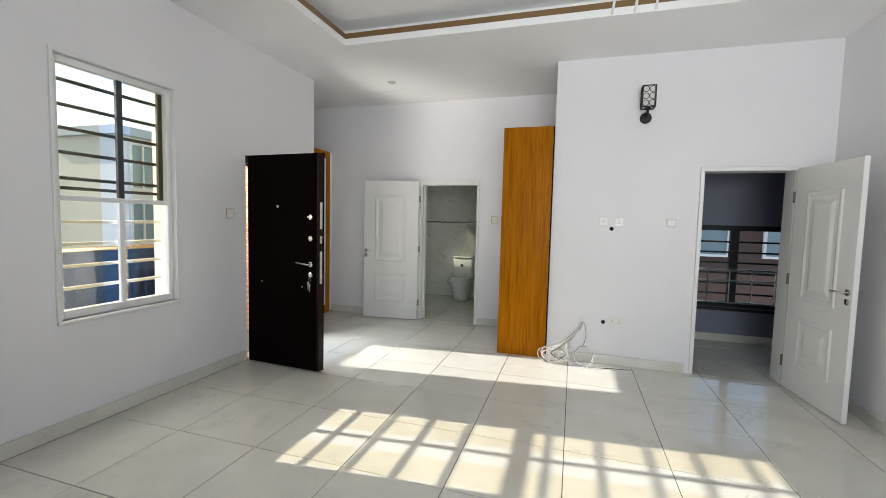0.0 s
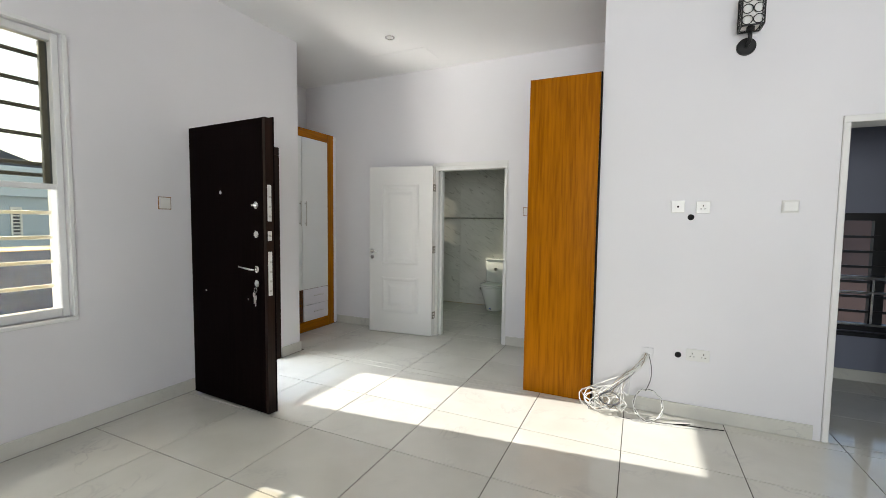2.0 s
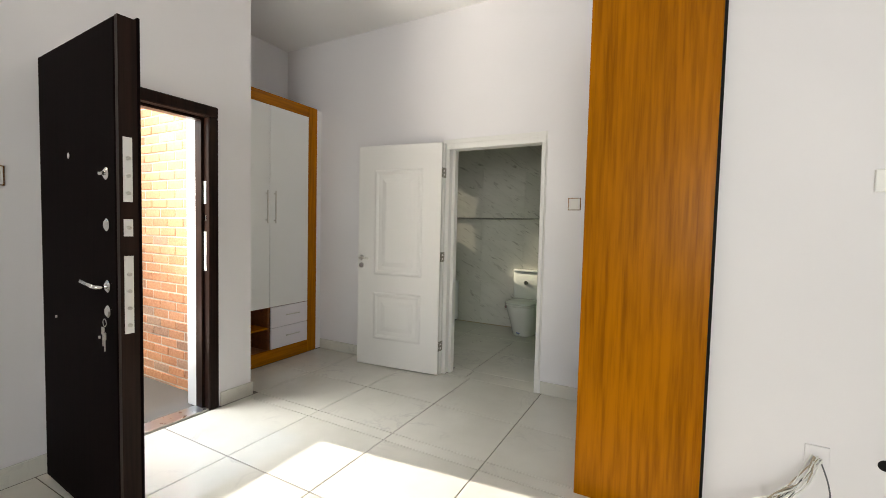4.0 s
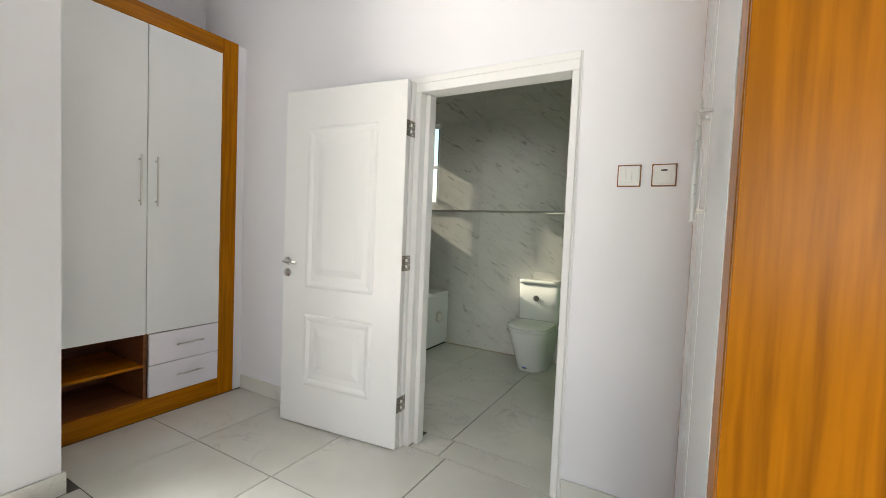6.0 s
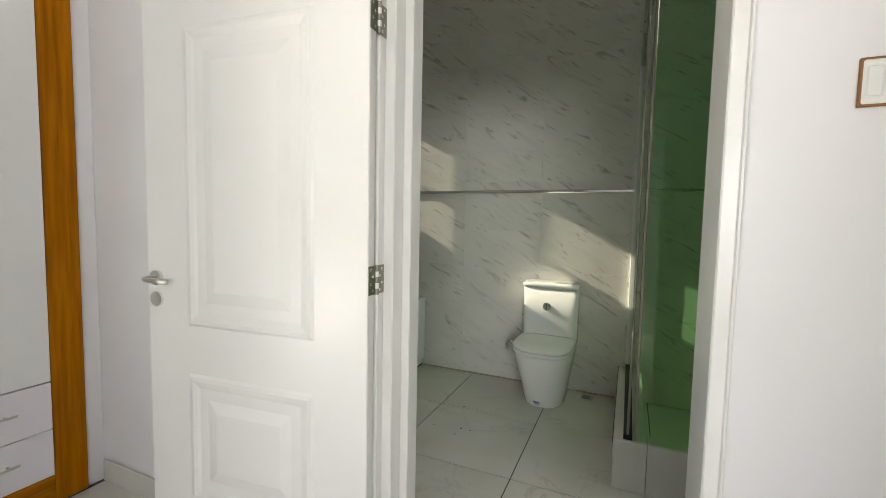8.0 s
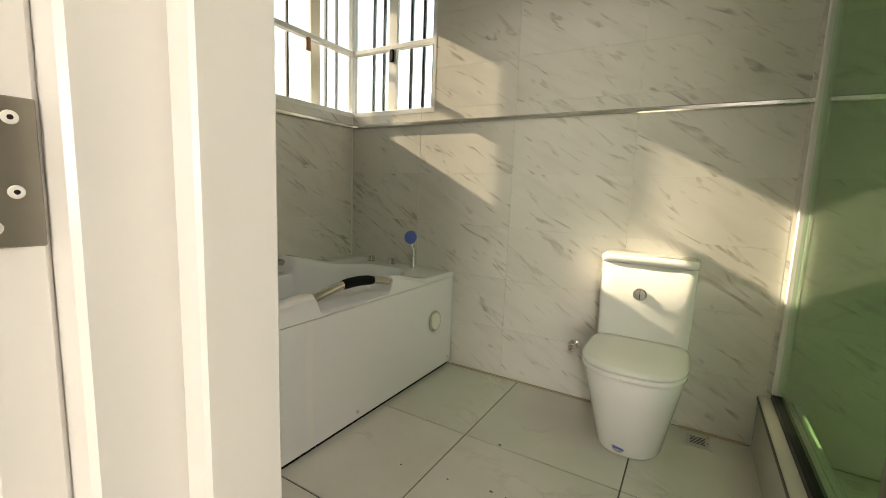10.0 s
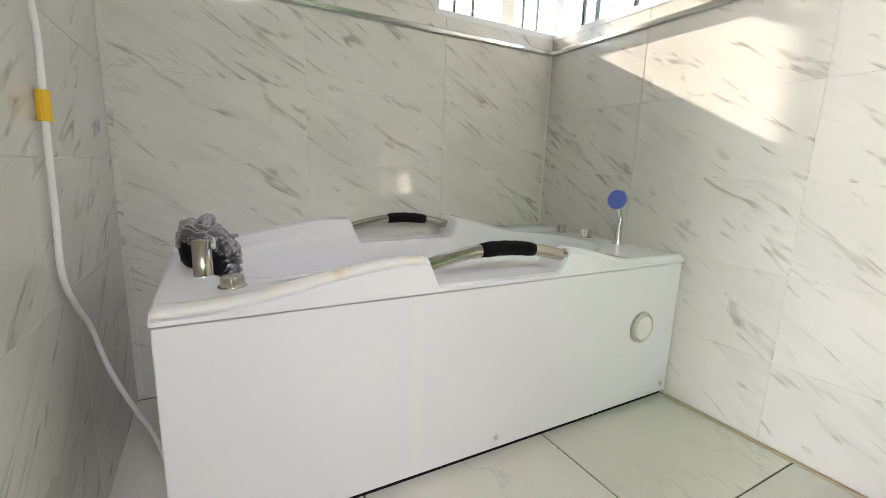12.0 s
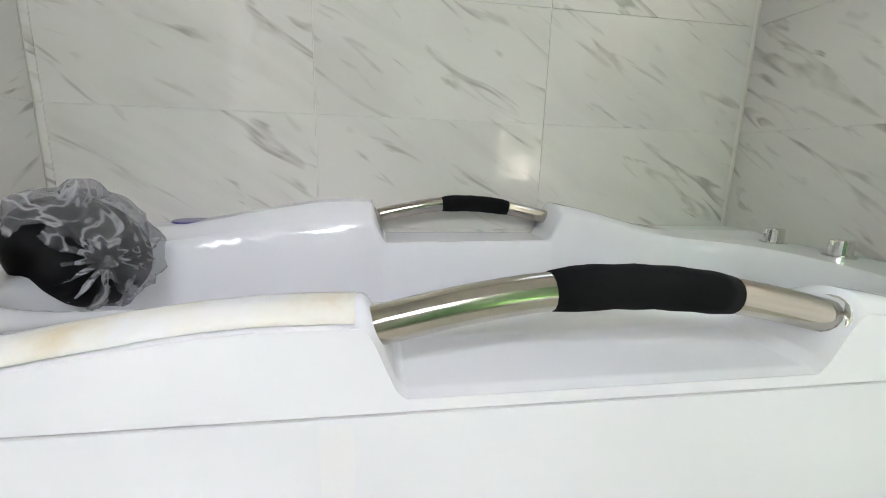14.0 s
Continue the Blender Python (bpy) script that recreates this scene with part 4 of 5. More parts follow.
for i in range(len(pts) - 1):
    p0, p1, p2, p3 = [Vector(pts[max(0, min(len(pts) - 1, i + k))]) for k in (-1, 0, 1, 2)]
    for k in range(6):
        u = k / 6
        smooth_pts.append(0.5 * ((2 * p1) + (p2 - p0) * u + (2 * p0 - 5 * p1 + 4 * p2 - p3) * u * u + (3 * p1 - p0 - 3 * p2 + p3) * u ** 3))
part("cable", tube(smooth_pts, 0.0065, 8), PLASTIC, c, "", True)
part("tape", rod((-0.027, 6.8465, 1.035), (-0.024, 6.8465, 0.975), 0.0125, 12), YELLOW, c, "yellow tape")
part("outlet_box", bx(0.005, 0.075, 6.831, 6.864, 1.30, 1.37, bevel=0.006), PLASTIC, c)

# ---- small things in the bathroom ----


def tape_strip():
    t = thing("masking_tape", "peeling cream masking tape along the bath rim", "tape")
    bm = bmesh.new()
    rows = []
    n = 44
    for i in range(n + 1):
        y = 7.005 + 0.615 * i / n
        wob = 0.006 * noise.noise((y * 9, 3.1, 0.0)) + 0.005 * noise.noise((y * 31, 1.1, 0.0))
        inner = 0.098 - 0.03 * math.exp(-(y - 7.0) / 0.10) + 0.008 * noise.noise((y * 14, 0.7, 2.0))
        row = []
        for k in range(7):
            x = inner + (0.1462 + 0.2 * wob - inner) * k / 6
            row.append(bm.verts.new((x, y, rim_height(x, y) + 0.0009 + 0.0004 * noise.noise((x * 60, y * 40, 1.0)))))
        rows.append(row)
    for a, b in zip(rows, rows[1:]):
        for k in range(6):
            bm.faces.new((a[k], b[k], b[k + 1], a[k + 1]))
    part("strip", bm, TAPE, t, "", True).modifiers.new("thickness", "SOLIDIFY").thickness = 0.0003
    # a pale run of old glue down the panel
    bm = bmesh.new()
    rows = []
    for i in range(30):
        z = 0.565 - 0.5 * i / 29
        w = 0.016 + 0.006 * noise.noise((z * 11, 5.0, 0.0))
        c = 7.60 + 0.008 * noise.noise((z * 5, 1.0, 0.0))
        rows.append([bm.verts.new((0.1433, c - w, z)), bm.verts.new((0.1433, c + w, z))])
    for a, b in zip(rows, rows[1:]):
        bm.faces.new((a[0], a[1], b[1], b[0]))
    part("glue_run", bm, GLUE, t, "faint old glue mark")


tape_strip()


def wrapped_pillow():
    s = thing("bath_pillow", "black bath headrest half wrapped in milky crinkled plastic", "bath pillow")
    centre, knot = Vector((-0.375, 7.112, 0.620)), Vector((0.45, 0.77, -0.45)).normalized()
    across, down = Vector((0.99, -0.12, 0.0)), Vector((0.06, 0.52, -0.85)).normalized()
    out = down.cross(across).normalized()
    if out.y < 0:
        out = -out
    side = knot.orthogonal().normalized()
    other = knot.cross(side)
    for name, material, grow, crease, shift in (("cushion", BLACK, 0.93, 0.015, Vector((0.008, -0.003, -0.004))), ("plastic_wrap", FILM, 1.04, 0.12, Vector((-0.006, 0.002, 0.004)))):
        bm = bmesh.new()
        bmesh.ops.create_icosphere(bm, subdivisions=6 if crease > 0.05 else 4, radius=1.0)
        if crease > 0.05:
            open_end = [f for f in bm.faces if f.calc_center_median().x + 0.25 * noise.noise(f.calc_center_median() * 3) > 0.80 and -0.45 < f.calc_center_median().z < 0.35]
            bmesh.ops.delete(bm, geom=open_end, context="FACES")
        for v in bm.verts:
            p = v.co.copy()
            near = max(0.0, p.dot(knot))
            ang = math.atan2(p.dot(other), p.dot(side))
            fold = abs(math.sin(ang * 6.5 + 1.6 * noise.noise(p * 1.7)))
            k = grow * (1.0 + crease * (0.9 * noise.noise(p * 1.9) + (0.35 + near) * (0.45 - fold) - 0.5 * abs(noise.noise(p * 5.0 + Vector((3, 1, 2))))) - 1.6 * crease * max(0.0, near - 0.86))
            v.co = centre + shift + (across * (p.x * 0.150) + out * (p.y * 0.070) - down * (p.z * 0.118)) * k
        part(name, bm, material, s, "crinkled milky plastic film" if crease > 0.05 else "black foam cushion", True)
    tie = centre + across * (knot.x * 0.150) + out * (knot.y * 0.068) - down * (knot.z * 0.118)
    part("knot", tube([tie - out * 0.008, tie + out * 0.004, tie + out * 0.016], [0.014, 0.006, 0.013], 12), FILM, s, "", True)
    part("flap", tube(arc(centre + Vector((0.03, -0.01, 0.088)), centre + Vector((-0.05, 0.01, 0.092)), (0, 0.0, 0.014), 10), [0.010, 0.018, 0.024, 0.026, 0.024, 0.022, 0.022, 0.020, 0.016, 0.012, 0.006], 12), FILM, s, "", True)


wrapped_pillow()

# ---- sockets, switches and lamps in the main room ----


def plate(name, label, category, m, w, h, holes=(), edge=None, group=""):
    """Wall plate in the x-z plane facing -y, built at the origin."""
    p = thing(name, label, category, group)
    p.matrix_basis = m
    if edge:
        part("edge", bx(-w / 2 - 0.005, w / 2 + 0.005, -0.008, 0, -h / 2 - 0.005, h / 2 + 0.005, bevel=0.002), edge, p)
    part("face", bx(-w / 2, w / 2, -0.011, -0.001, -h / 2, h / 2, bevel=0.003), PLASTIC, p)
    for x0, x1, z0, z1 in holes:
        part("slot", bx(x0, x1, -0.0118, -0.0105, z0, z1), SHADOW_HOLE, p)
    return p


def pins(cx):
    return [(cx - 0.003, cx + 0.003, 0.006, 0.018), (cx - 0.016, cx - 0.007, -0.014, -0.009), (cx + 0.007, cx + 0.016, -0.014, -0.009)]


sw = plate("light_switch", "white light switch with a gold edge on the wall", "switch", pose(0.0, 3.895, 1.572, 0, 0, 90), 0.088, 0.088, edge=GOLD_EDGE, group="gold-edged switches")
part("rocker", bx(-0.026, 0.026, -0.015, -0.011, -0.03, 0.03, bevel=0.002), PLASTIC, sw)
sw = plate("light_switch", "white three-gang switch with a gold edge beside the doorway", "switch", pose(2.215, 6.60, 1.58), 0.088, 0.088, edge=GOLD_EDGE, group="gold-edged switches")
for x in (-0.026, 0.0, 0.026):
    part("rocker", bx(x - 0.012, x + 0.012, -0.014, -0.011, -0.03, 0.03, bevel=0.0015), PLASTIC, sw)
sw = plate("light_switch", "white heater switch with a gold edge and dark indicator", "switch", pose(2.355, 6.60, 1.58), 0.088, 0.088, [(-0.012, 0.012, 0.018, 0.024)], edge=GOLD_EDGE, group="gold-edged switches")
part("rocker", bx(-0.03, 0.03, -0.014, -0.011, -0.032, 0.012, bevel=0.0015), PLASTIC, sw)
plate("aerial_socket", "white square aerial socket on the wall", "socket", pose(3.635, 5.396, 1.585), 0.088, 0.088, [(-0.006, 0.006, -0.006, 0.006)], group="wall sockets")
plate("power_socket", "white single power socket on the wall", "socket", pose(3.795, 5.396, 1.58), 0.088, 0.088, pins(0.0), group="wall sockets")
plate("power_socket", "white double power socket low on the wall", "socket", pose(3.81, 5.396, 0.485), 0.150, 0.088, pins(-0.036) + pins(0.036), group="wall sockets")
bl = plate("intercom_box", "small white box switch on the wall", "switch", pose(4.30, 5.396, 1.585), 0.095, 0.085)
part("cover", bx(-0.043, 0.043, -0.030, -0.011, -0.036, 0.036, bevel=0.006), PLASTIC, bl)
for x, z in ((3.722, 1.508), (3.682, 0.472)):
    hole = thing("cable_hole", "round black cable outlet in the wall", "cable outlet", "cable outlets")
    part("grommet", disc_stack((x, 5.396, z), (0, -1, 0), [(0, 0), (0, 0.022), (0.004, 0.021), (0.004, 0.016), (0.001, 0.015), (0.001, 0)], 20), SHADOW_HOLE, hole)


def wall_lamp():
    w = thing("wall_lamp", "black wall lamp with a square wire cage shade", "wall lamp")
    x, y, z = 4.0, 5.394, 2.70
    part("backplate", disc_stack((x, y, z - 0.02), (0, -1, 0), [(0, 0), (0, 0.058), (0.016, 0.056), (0.020, 0.048), (0.020, 0)], 28), DARK_METAL, w)
    part("arm", tube([(x, y - 0.018, z - 0.02), (x, y - 0.09, z - 0.02), (x, y - 0.11, z + 0.0), (x, y - 0.11, z + 0.05)], 0.012, 12), DARK_METAL, w, "", True)
    part("holder", disc_stack((x, y - 0.11, z + 0.04), (0, 0, 1), [(0, 0), (0, 0.025), (0.05, 0.022), (0.05, 0)], 20), DARK_METAL, w)
    x0, x1, y0, y1, z0, z1 = x - 0.062, x + 0.062, y - 0.172, y - 0.048, z + 0.06, z + 0.27
    for a in (x0, x1):
        for b in (y0, y1):
            part("cage_post", bx(a - 0.004, a + 0.004, b - 0.004, b + 0.004, z0, z1), DARK_METAL, w)
    for c in (z0, z1):
        part("cage_ring", boxes((x0, x1, y0 - 0.004, y0 + 0.004, c - 0.004, c + 0.004), (x0, x1, y1 - 0.004, y1 + 0.004, c - 0.004, c + 0.004),
                                (x0 - 0.004, x0 + 0.004, y0, y1, c - 0.004, c + 0.004), (x1 - 0.004, x1 + 0.004, y0, y1, c - 0.004, c + 0.004)), DARK_METAL, w)
    for i in range(2):
        for k in range(3):
            cx, cz, r = x - 0.031 + 0.062 * i, z + 0.095 + 0.07 * k, 0.029
            for yy in (y0, y1):
                part("cage_loop", tube([(cx + r * math.cos(a), yy, cz + r * math.sin(a)) for a in (q * math.pi / 9 for q in range(18))], 0.003, 6, None, True), DARK_METAL, w)
            cy = (y0 + y1) / 2 - 0.031 + 0.062 * i
            for xx in (x0, x1):
                part("cage_loop", tube([(xx, cy + r * math.cos(a), cz + r * math.sin(a)) for a in (q * math.pi / 9 for q in range(18))], 0.003, 6, None, True), DARK_METAL, w)
    part("diffuser", bx(x0 + 0.012, x1 - 0.012, y0 + 0.012, y1 - 0.012, z0 + 0.01, z1 - 0.01, bevel=0.006), PLASTIC, w, "frosted inner shade")


wall_lamp()


def downlight(x, y, z):
    d = thing("downlight", "round white recessed ceiling downlight, unlit", "ceiling light", "ceiling downlights")
    part("ring", disc_stack((x, y, z), (0, 0, -1), [(0, 0), (0, 0.052), (0.004, 0.050), (0.006, 0.042), (0.002, 0.036), (0.002, 0)], 28), CHROME, d)
    part("lens", disc_stack((x, y, z - 0.002), (0, 0, -1), [(0, 0), (0, 0.035), (0.004, 0.02), (0.005, 0)], 24), PLASTIC, d)


for x, y, z in ((0.975, 5.625, TOP), (1.33, 3.90, TOP + 0.24), (4.30, 3.90, TOP + 0.24)):
    downlight(x, y, z)
h = thing("ceiling_hatch", "flush white access hatch in the ceiling", "hatch")
part("panel", bx(0.50, 1.20, 5.97, 6.33, TOP - 0.004, TOP - 0.001, bevel=0.001), CEILING, h)


def cove_cords():
    c = thing("cove_cords", "three loose white cords hanging over the cove lip", "cords")
    for x in (3.56, 3.74, 3.90):
        part("cord", tube([(x, TY1 - 0.006, TOP + 0.01), (x + 0.012, TY1 - 0.012, TOP + 0.10), (x + 0.03, TY1 - 0.03, TOP + 0.17), (x + 0.05, TY1 - 0.06, TOP + 0.238)], 0.011, 8), PLASTIC, c, "", True)


cove_cords()


def cable_bundle():
    c = thing("cable_bundle", "tangle of thin black and white cables hanging from the wall", "cables")
    rnd = random.Random(5)
    start = Vector((3.475, 5.388, 0.445))
    part("outlet", bx(3.435, 3.515, 5.385, 5.3955, 0.42, 0.50, bevel=0.002), WALL, c, "open wall box")
    heap = Vector((3.16, 5.24, 0.10))
    for i in range(13):
        pts = [start + Vector((rnd.uniform(-0.02, 0.02), 0, rnd.uniform(-0.02, 0.02)))]
        pts.append(start + Vector((-0.06 + rnd.uniform(-0.03, 0.03), -0.06, -0.08)))
        pts.append(start + Vector((-0.13 + rnd.uniform(-0.03, 0.02), -0.10, -0.17 + rnd.uniform(-0.02, 0.03))))
        rad, ph, up = rnd.uniform(0.05, 0.13), rnd.uniform(0, 6.3), rnd.uniform(0.35, 0.9)
        mid = heap + Vector((rnd.uniform(-0.08, 0.08), rnd.uniform(-0.07, 0.06), rnd.uniform(-0.02, 0.03)))
        turns = rnd.choice((10, 14, 18))
        for k in range(turns):
            a = ph + k * 0.62
            pts.append(mid + Vector((rad * math.cos(a), 0.6 * rad * math.sin(a) * up + rnd.uniform(-0.012, 0.012), rad * math.sin(a) * 0.85 * up + rnd.uniform(-0.012, 0.012))))
        pts.append(mid + Vector((rnd.uniform(-0.15, 0.2), rnd.uniform(-0.10, -0.03), -0.09)))
        out = []
        for q in range(len(pts) - 1):
            p0, p1, p2, p3 = [pts[max(0, min(len(pts) - 1, q + d))] for d in (-1, 0, 1, 2)]
            for s in range(3):
                u = s / 3
                p = 0.5 * ((2 * p1) + (p2 - p0) * u + (2 * p0 - 5 * p1 + 4 * p2 - p3) * u * u + (3 * p1 - p0 - 3 * p2 + p3) * u ** 3)
                p.z, p.y = max(p.z, 0.004), min(p.y, 5.375)
                out.append(p)
        part("wire", tube(out, 0.0028 if i % 3 else 0.0036, 5), (PLASTIC, WIRE_TAN, PLASTIC, WIRE_GREY, PLASTIC)[i % 5], c, "", True)
    ring = []
    for k in range(75):
        a = k * 2 * math.pi / 25
        ring.append(Vector((3.49 + 0.098 * math.cos(a), 5.25 + 0.06 * math.sin(a) + 0.006 * math.sin(k), 0.102 + 0.095 * math.sin(a) + 0.004 * math.sin(k * 1.7))))
    part("coil", tube(ring, 0.0042, 6), BLACK, c, "coiled black and white wire", True)
    part("coil", tube([p + Vector((0.006 * math.sin(i * 0.9), -0.005, 0.006 * math.cos(i * 0.9))) for i, p in enumerate(ring[:52])], 0.0035, 6), PLASTIC, c, "", True)
    part("wire", tube(arc(start + Vector((0.01, 0, 0)), (3.47, 5.29, 0.19), (0.03, -0.02, 0), 10), 0.003, 5), WIRE_GREY, c, "", True)
    for i in range(5):
        e = Vector((3.80 + 0.07 * i - 0.1, 5.24 + 0.03 * math.sin(i * 2.0), 0.004))
        part("wire", tube(arc((3.25 + 0.05 * i, 5.17, 0.005), e, (0, -0.05 + 0.015 * i, 0.0), 12), 0.0028, 5), (PLASTIC, BLACK, PLASTIC)[i % 3], c, "", True)


cable_bundle()

# ---- balcony rail and the neighbours ----


def balcony_rail():
    r = thing("balcony_rail", "warm steel balcony rail with dark blue glass on the parapet", "railing")
    part("handrail", bx(-1.30, -1.23, -1.2, 5.115, 1.165, 1.205, bevel=0.008), BRASS_STEEL, r)
    ys = [4.95, 3.75, 2.55, 1.35, 0.15, -1.05]
    for y in ys:
        p = part("post", bx(-1.285, -1.245, y - 0.02, y + 0.02, 0.46, 1.165, bevel=0.004), BRASS_STEEL, r)
        part("foot", disc_stack((-1.265, y, 0.46), (0, 0, 1), [(0, 0), (0, 0.045), (0.008, 0.042), (0.012, 0.03), (0.012, 0)], 18), CHROME, p)
    for a, b in zip(ys[1:], ys):
        part("glass", bx(-1.270, -1.260, a + 0.02, b - 0.02, 0.50, 1.165), RAIL_GLASS, r, "dark blue glass panel")
    part("glass", bx(-1.270, -1.260, 4.97, 5.11, 0.50, 1.165), RAIL_GLASS, r, "dark blue glass panel")


balcony_rail()


def louvre_window(parent, x, y, z, w, h):
    f = part("window", boxes((x, x + 0.10, y, y + 0.07, z, z + h), (x, x + 0.10, y + w - 0.07, y + w, z, z + h), (x, x + 0.10, y + 0.07, y + w - 0.07, z, z + 0.07), (x, x + 0.10, y + 0.07, y + w - 0.07, z + h - 0.07, z + h)), WHITE_METAL, parent, "white-framed louvre window")
    part("pane", bx(x, x + 0.02, y + 0.07, y + w - 0.07, z + 0.07, z + h - 0.07), ROOF_DARK, f)
    n = 7
    part("louvre", boxes(*[(x + 0.02, x + 0.07, y + 0.07, y + w - 0.07, z + 0.12 + (h - 0.24) * k / n, z + 0.18 + (h - 0.24) * k / n) for k in range(n + 1)]), WHITE_METAL, f)


def neighbours():
    h = thing("neighbour_house", "blue-grey rendered house with louvre windows and a parapet", "house")
    X = -24.0
    part("wall", bx(X - 8, X, -12, 21, -3.4, 2.4), HOUSE_BLUE, h)
    part("parapet", bx(X - 8.2, X + 0.35, -12.2, 21.2, 2.4, 3.85, bevel=0.03), HOUSE_PALE, h)
    part("roof", loft([[(X - 8, -11, 3.86), (X - 0.6, -11, 3.86), (X - 0.6, 13.5, 3.86), (X - 8, 13.5, 3.86)], [(X - 4.3, -7, 6.4), (X - 4.2, -7, 6.4), (X - 4.2, 9.2, 6.4), (X - 4.3, 9.2, 6.4)]]), ROOF_DARK, h)
    for y in (-8.0, -5.0, -2.0, 1.0, 4.2, 7.4, 10.32, 11.42, 13.6, 15.0, 16.5, 18.2):
        louvre_window(h, X, y, 0.5, 0.42, 1.4)
        louvre_window(h, X, y, -2.6, 0.42, 1.4)
    g = thing("neighbour_wing", "white house wing with pale glazed bays", "house")
    part("wall", bx(-16, -12.2, 11.4, 16, -3.4, 4.3), OUTSIDE, g)
    part("roof", bx(-16.3, -11.9, 11.2, 16.3, 4.3, 4.6), HOUSE_PALE, g)
    for y in (11.8, 13.2, 14.6):
        for z in (-2.2, 0.4, 2.4):
            w = part("window", boxes((-12.2, -12.08, y, y + 0.08, z, z + 1.7), (-12.2, -12.08, y + 0.92, y + 1.0, z, z + 1.7), (-12.2, -12.08, y + 0.08, y + 0.92, z, z + 0.08), (-12.2, -12.08, y + 0.08, y + 0.92, z + 1.62, z + 1.7), (-12.2, -12.1, y + 0.47, y + 0.53, z + 0.08, z + 1.62)), WHITE_METAL, g)
            part("pane", bx(-12.19, -12.16, y + 0.08, y + 0.92, z + 0.08, z + 1.62), POND_GLASS, w)
    b = thing("neighbour_block", "brown rendered house behind the small room", "house")
    part("wall", bx(0, 14, 16, 24, -3.4, 2.2), BROWN_RENDER, b)
    part("roof", bx(-0.4, 14.4, 15.6, 24.4, 2.2, 2.5), ROOF_DARK, b)
    for x in (5.4, 7.2, 9.0):
        louvre_window_y(b, x, 16.0, 0.6, 0.9, 1.1)


def louvre_window_y(parent, x, y, z, w, h):
    f = part("window", boxes((x, x + 0.08, y - 0.1, y, z, z + h), (x + w - 0.08, x + w, y - 0.1, y, z, z + h), (x + 0.08, x + w - 0.08, y - 0.1, y, z, z + 0.08), (x + 0.08, x + w - 0.08, y - 0.1, y, z + h - 0.08, z + h)), WHITE_METAL, parent)
    part("pane", bx(x + 0.08, x + w - 0.08, y - 0.03, y - 0.01, z + 0.08, z + h - 0.08), POND_GLASS, f)


neighbours()

# ---- tiles and bricks ----


def tile_mesh(name, w, d, h, bevel, material):
    me = bpy.data.meshes.new(name)
    bm = bx(-w / 2, w / 2, -d / 2, d / 2, -h, 0, bevel=bevel)
    bmesh.ops.recalc_face_normals(bm, faces=bm.faces)
    bm.to_mesh(me)
    bm.free()
    me.materials.append(material)
    return me


MESHES = {}


def piece(name, parent, w, d, h, bevel, material, m):
    key = (round(w, 3), round(d, 3), round(h, 3), material.name)
    if key not in MESHES:
        MESHES[key] = tile_mesh(name, w, d, h, bevel, material)
    ob = new(name, MESHES[key])
    ob.parent = parent
    ob.matrix_basis = m
    return ob


def cuts(start, stop, origin, pitch):
    out, v = [start], origin + pitch * math.ceil((start - origin) / pitch + 1e-6)
    while v < stop - 1e-6:
        out.append(v)
        v += pitch
    return out + [stop]


J = 0.0055


def lay_floor(parent, xs, ys):
    for x0, x1 in zip(xs, xs[1:]):
        for y0, y1 in zip(ys, ys[1:]):
            if x1 - x0 > 0.03 and y1 - y0 > 0.03:
                piece("floor_tile", parent, x1 - x0 - J, y1 - y0 - J, 0.01, 0.0012, FLOOR_TILE, pose((x0 + x1) / 2, (y0 + y1) / 2, 0))


TILE = 0.663
YLINES = [-1.2, -0.65, 0.02, 0.69, 1.365, 2.035, 2.705, 3.37, 4.03, 4.67, 5.295]
lay_floor(floor_main, cuts(0.0, 5.66, 0.012, TILE), YLINES + [5.396])
lay_floor(floor_main, cuts(-0.5, 3.07, 0.012, TILE), [5.396, 5.95, 6.60])
lay_floor(floor_main, cuts(3.23, 7.0, 0.012, TILE), [5.396, 5.95, 6.60, 7.0])
lay_floor(floor_bath, [1.09, 1.29, 1.94], [6.60, 6.805])
lay_floor(floor_bath, cuts(-0.71, 2.80, 0.604, TILE), [6.805, 7.452, 8.10, 8.76])


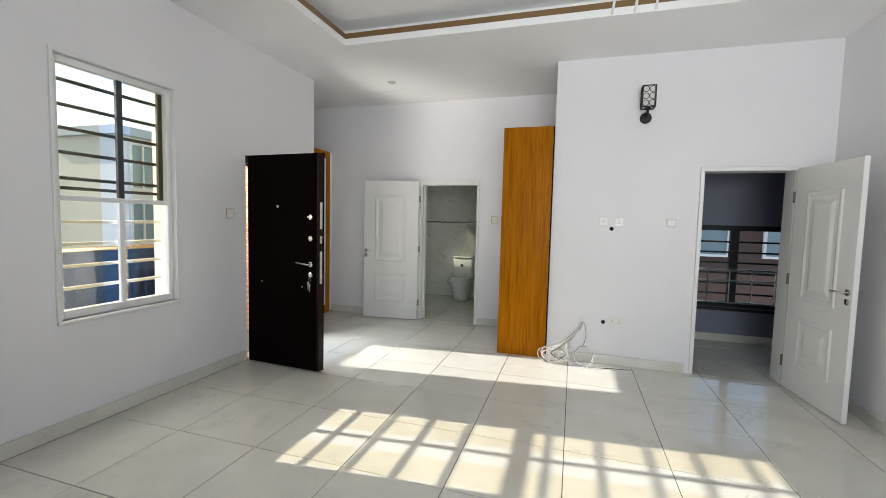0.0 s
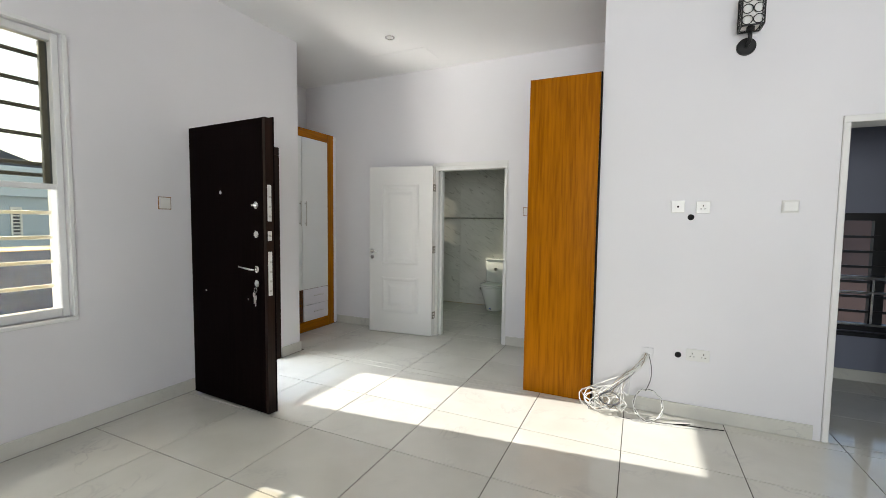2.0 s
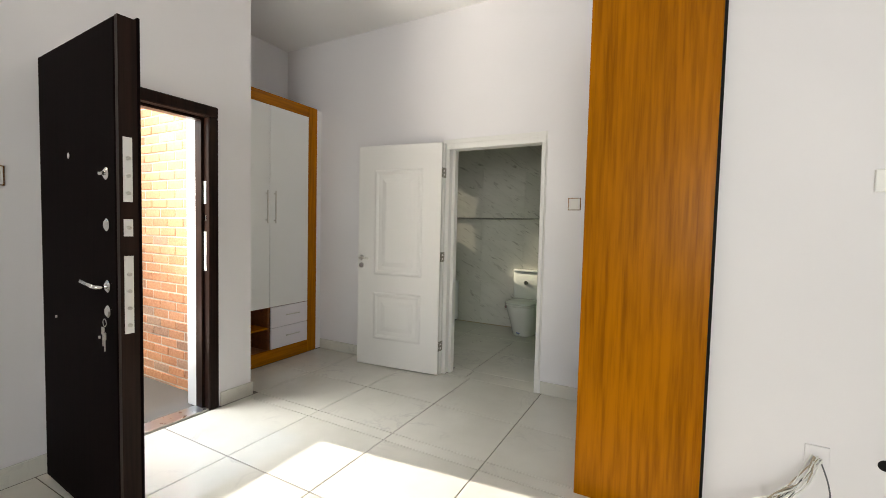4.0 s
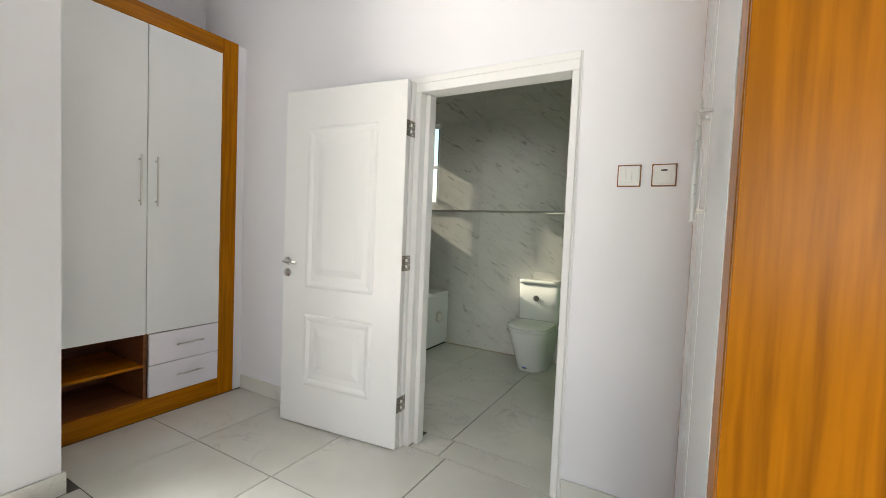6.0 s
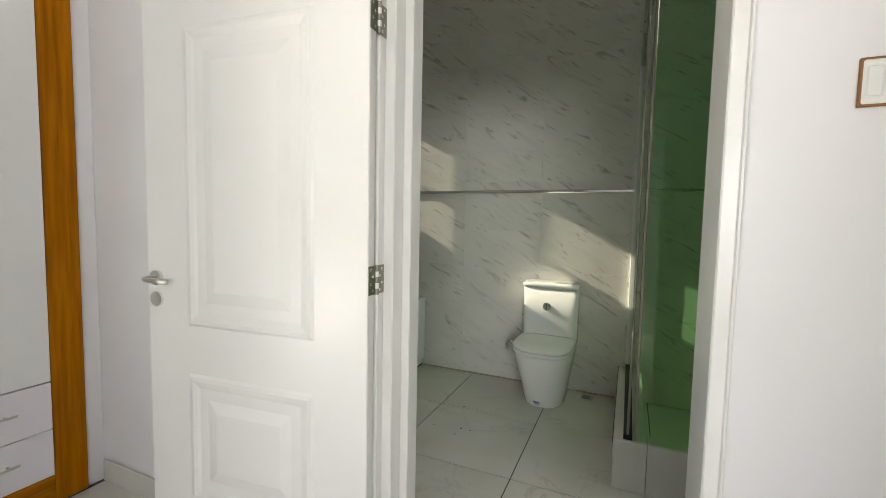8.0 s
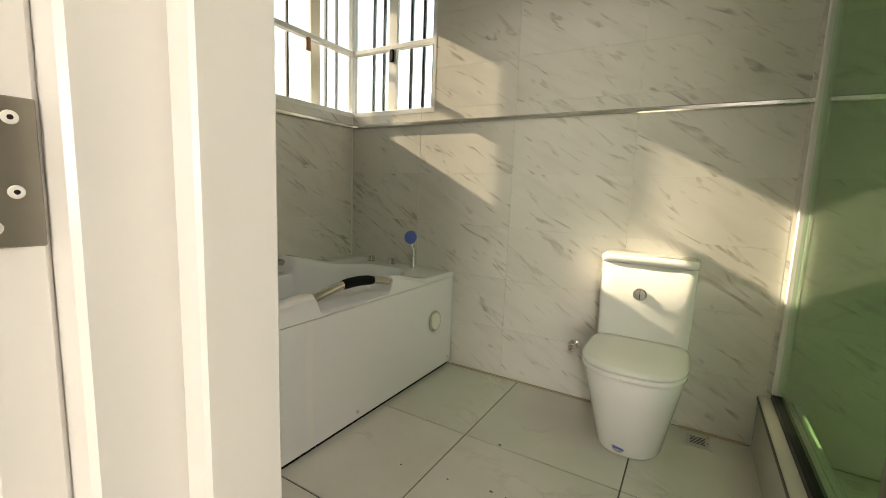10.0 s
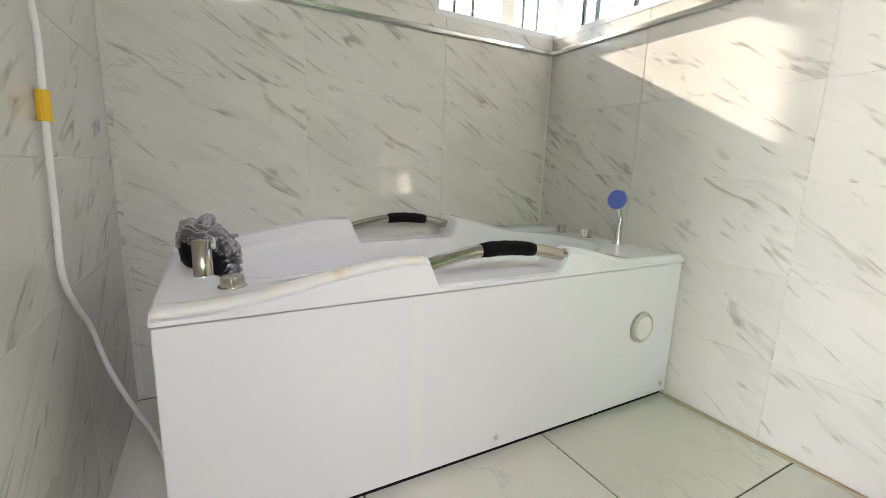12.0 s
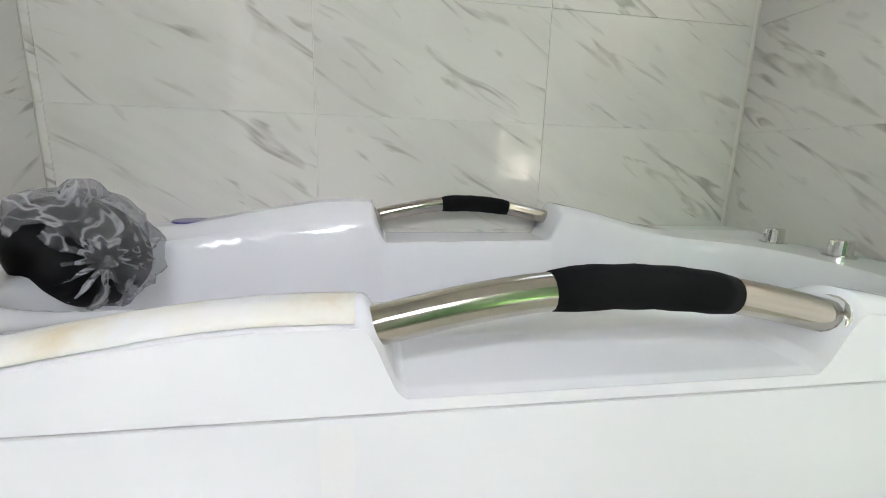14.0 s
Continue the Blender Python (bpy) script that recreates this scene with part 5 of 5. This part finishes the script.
def lay_wall(parent, axis, at, side, u0, u1, origin, z_rows, material, holes=()):
    for z0, z1 in zip(z_rows, z_rows[1:]):
        us = cuts(u0, u1, origin, 0.632)
        gaps = [h for h in holes if z0 > h[2] - 0.01 and z1 < h[3] + 0.01]
        for h in gaps:
            us = sorted(set(us) | {min(max(h[0], u0), u1), min(max(h[1], u0), u1)})
        for a, b in zip(us, us[1:]):
            if b - a < 0.02 or any(a > h[0] - 0.01 and b < h[1] + 0.01 for h in gaps):
                continue
            w, d = b - a - 0.0022, z1 - z0 - 0.0010
            if axis == "y":
                m = pose((a + b) / 2, at, (z0 + z1) / 2, 90 * side, 0, 0)
            else:
                m = pose(at, (a + b) / 2, (z0 + z1) / 2, 90, 0, 90 * side)
            piece("wall_tile", parent, w, d, 0.008, 0.0006, material, m)


ROWS = [0.0, 0.30, 0.60, 0.905, 1.21, 1.505, 1.60, 1.84, 2.15, 2.52, 2.75, 3.04, 3.335]
setting = bpy.data.objects
lay_wall(setting["wall_bath_north"], "y", 8.76, 1, -0.713, 2.80, -0.14, ROWS, MARBLE_NORTH, [(-0.72, -0.06, 1.60, 2.52)])
lay_wall(setting["wall_bath_west"], "x", -0.713, 1, 6.8305, 8.76, 8.76 - 0.645, ROWS, MARBLE_WEST, [(8.07, 8.77, 1.60, 2.52)])
bath_south = structure("wall_bath_south", boxes((-0.72, 0.81, 6.8205, 6.828, 0, TOP), (1.98, 2.8, 6.8205, 6.828, 0, TOP), (0.81, 1.98, 6.8205, 6.828, 2.15, TOP)), TILE_GROUT, "marble-tiled side of the doorway wall", "wall")
lay_wall(bath_south, "y", 6.8305, -1, -0.713, 0.81, -0.14, ROWS, MARBLE_NORTH)
lay_wall(bath_south, "y", 6.8305, -1, 1.98, 2.80, 1.98, ROWS, MARBLE_NORTH)
structure("door_reveal", boxes((0.847, 0.985, 6.7065, 6.786, 0, 2.138)), WHITE_PAINT, "white painted reveal of the bathroom doorway", "wall")
lay_wall(setting["wall_bath_east"], "x", 2.79, -1, 6.835, 8.76, 8.115, ROWS, MARBLE_WEST, [(6.95, 8.45, 2.52, 3.04)])

# brick facing of the bump-out beside the balcony
brick_wall = structure("wall_brick", bx(-1.2, -0.255, 5.118, 5.13, -0.1, 3.6), MORTAR, "orange brick facing beside the balcony", "wall")
BL, BH = 0.215, 0.066
for r in range(50):
    z = -0.06 + r * (BH + 0.011)
    x = -1.2 - (0.11 if r % 2 else 0.0)
    while x < -0.26:
        a, b = max(x, -1.2), min(x + BL, -0.26)
        if b - a > 0.04:
            ob = piece("brick", brick_wall, b - a, BH, 0.018, 0.004, BRICK, pose((a + b) / 2, 5.112 + 0.002 * math.sin(r * 7.1 + x * 31), z + BH / 2, 90, 0, 0))
        x += BL + 0.011
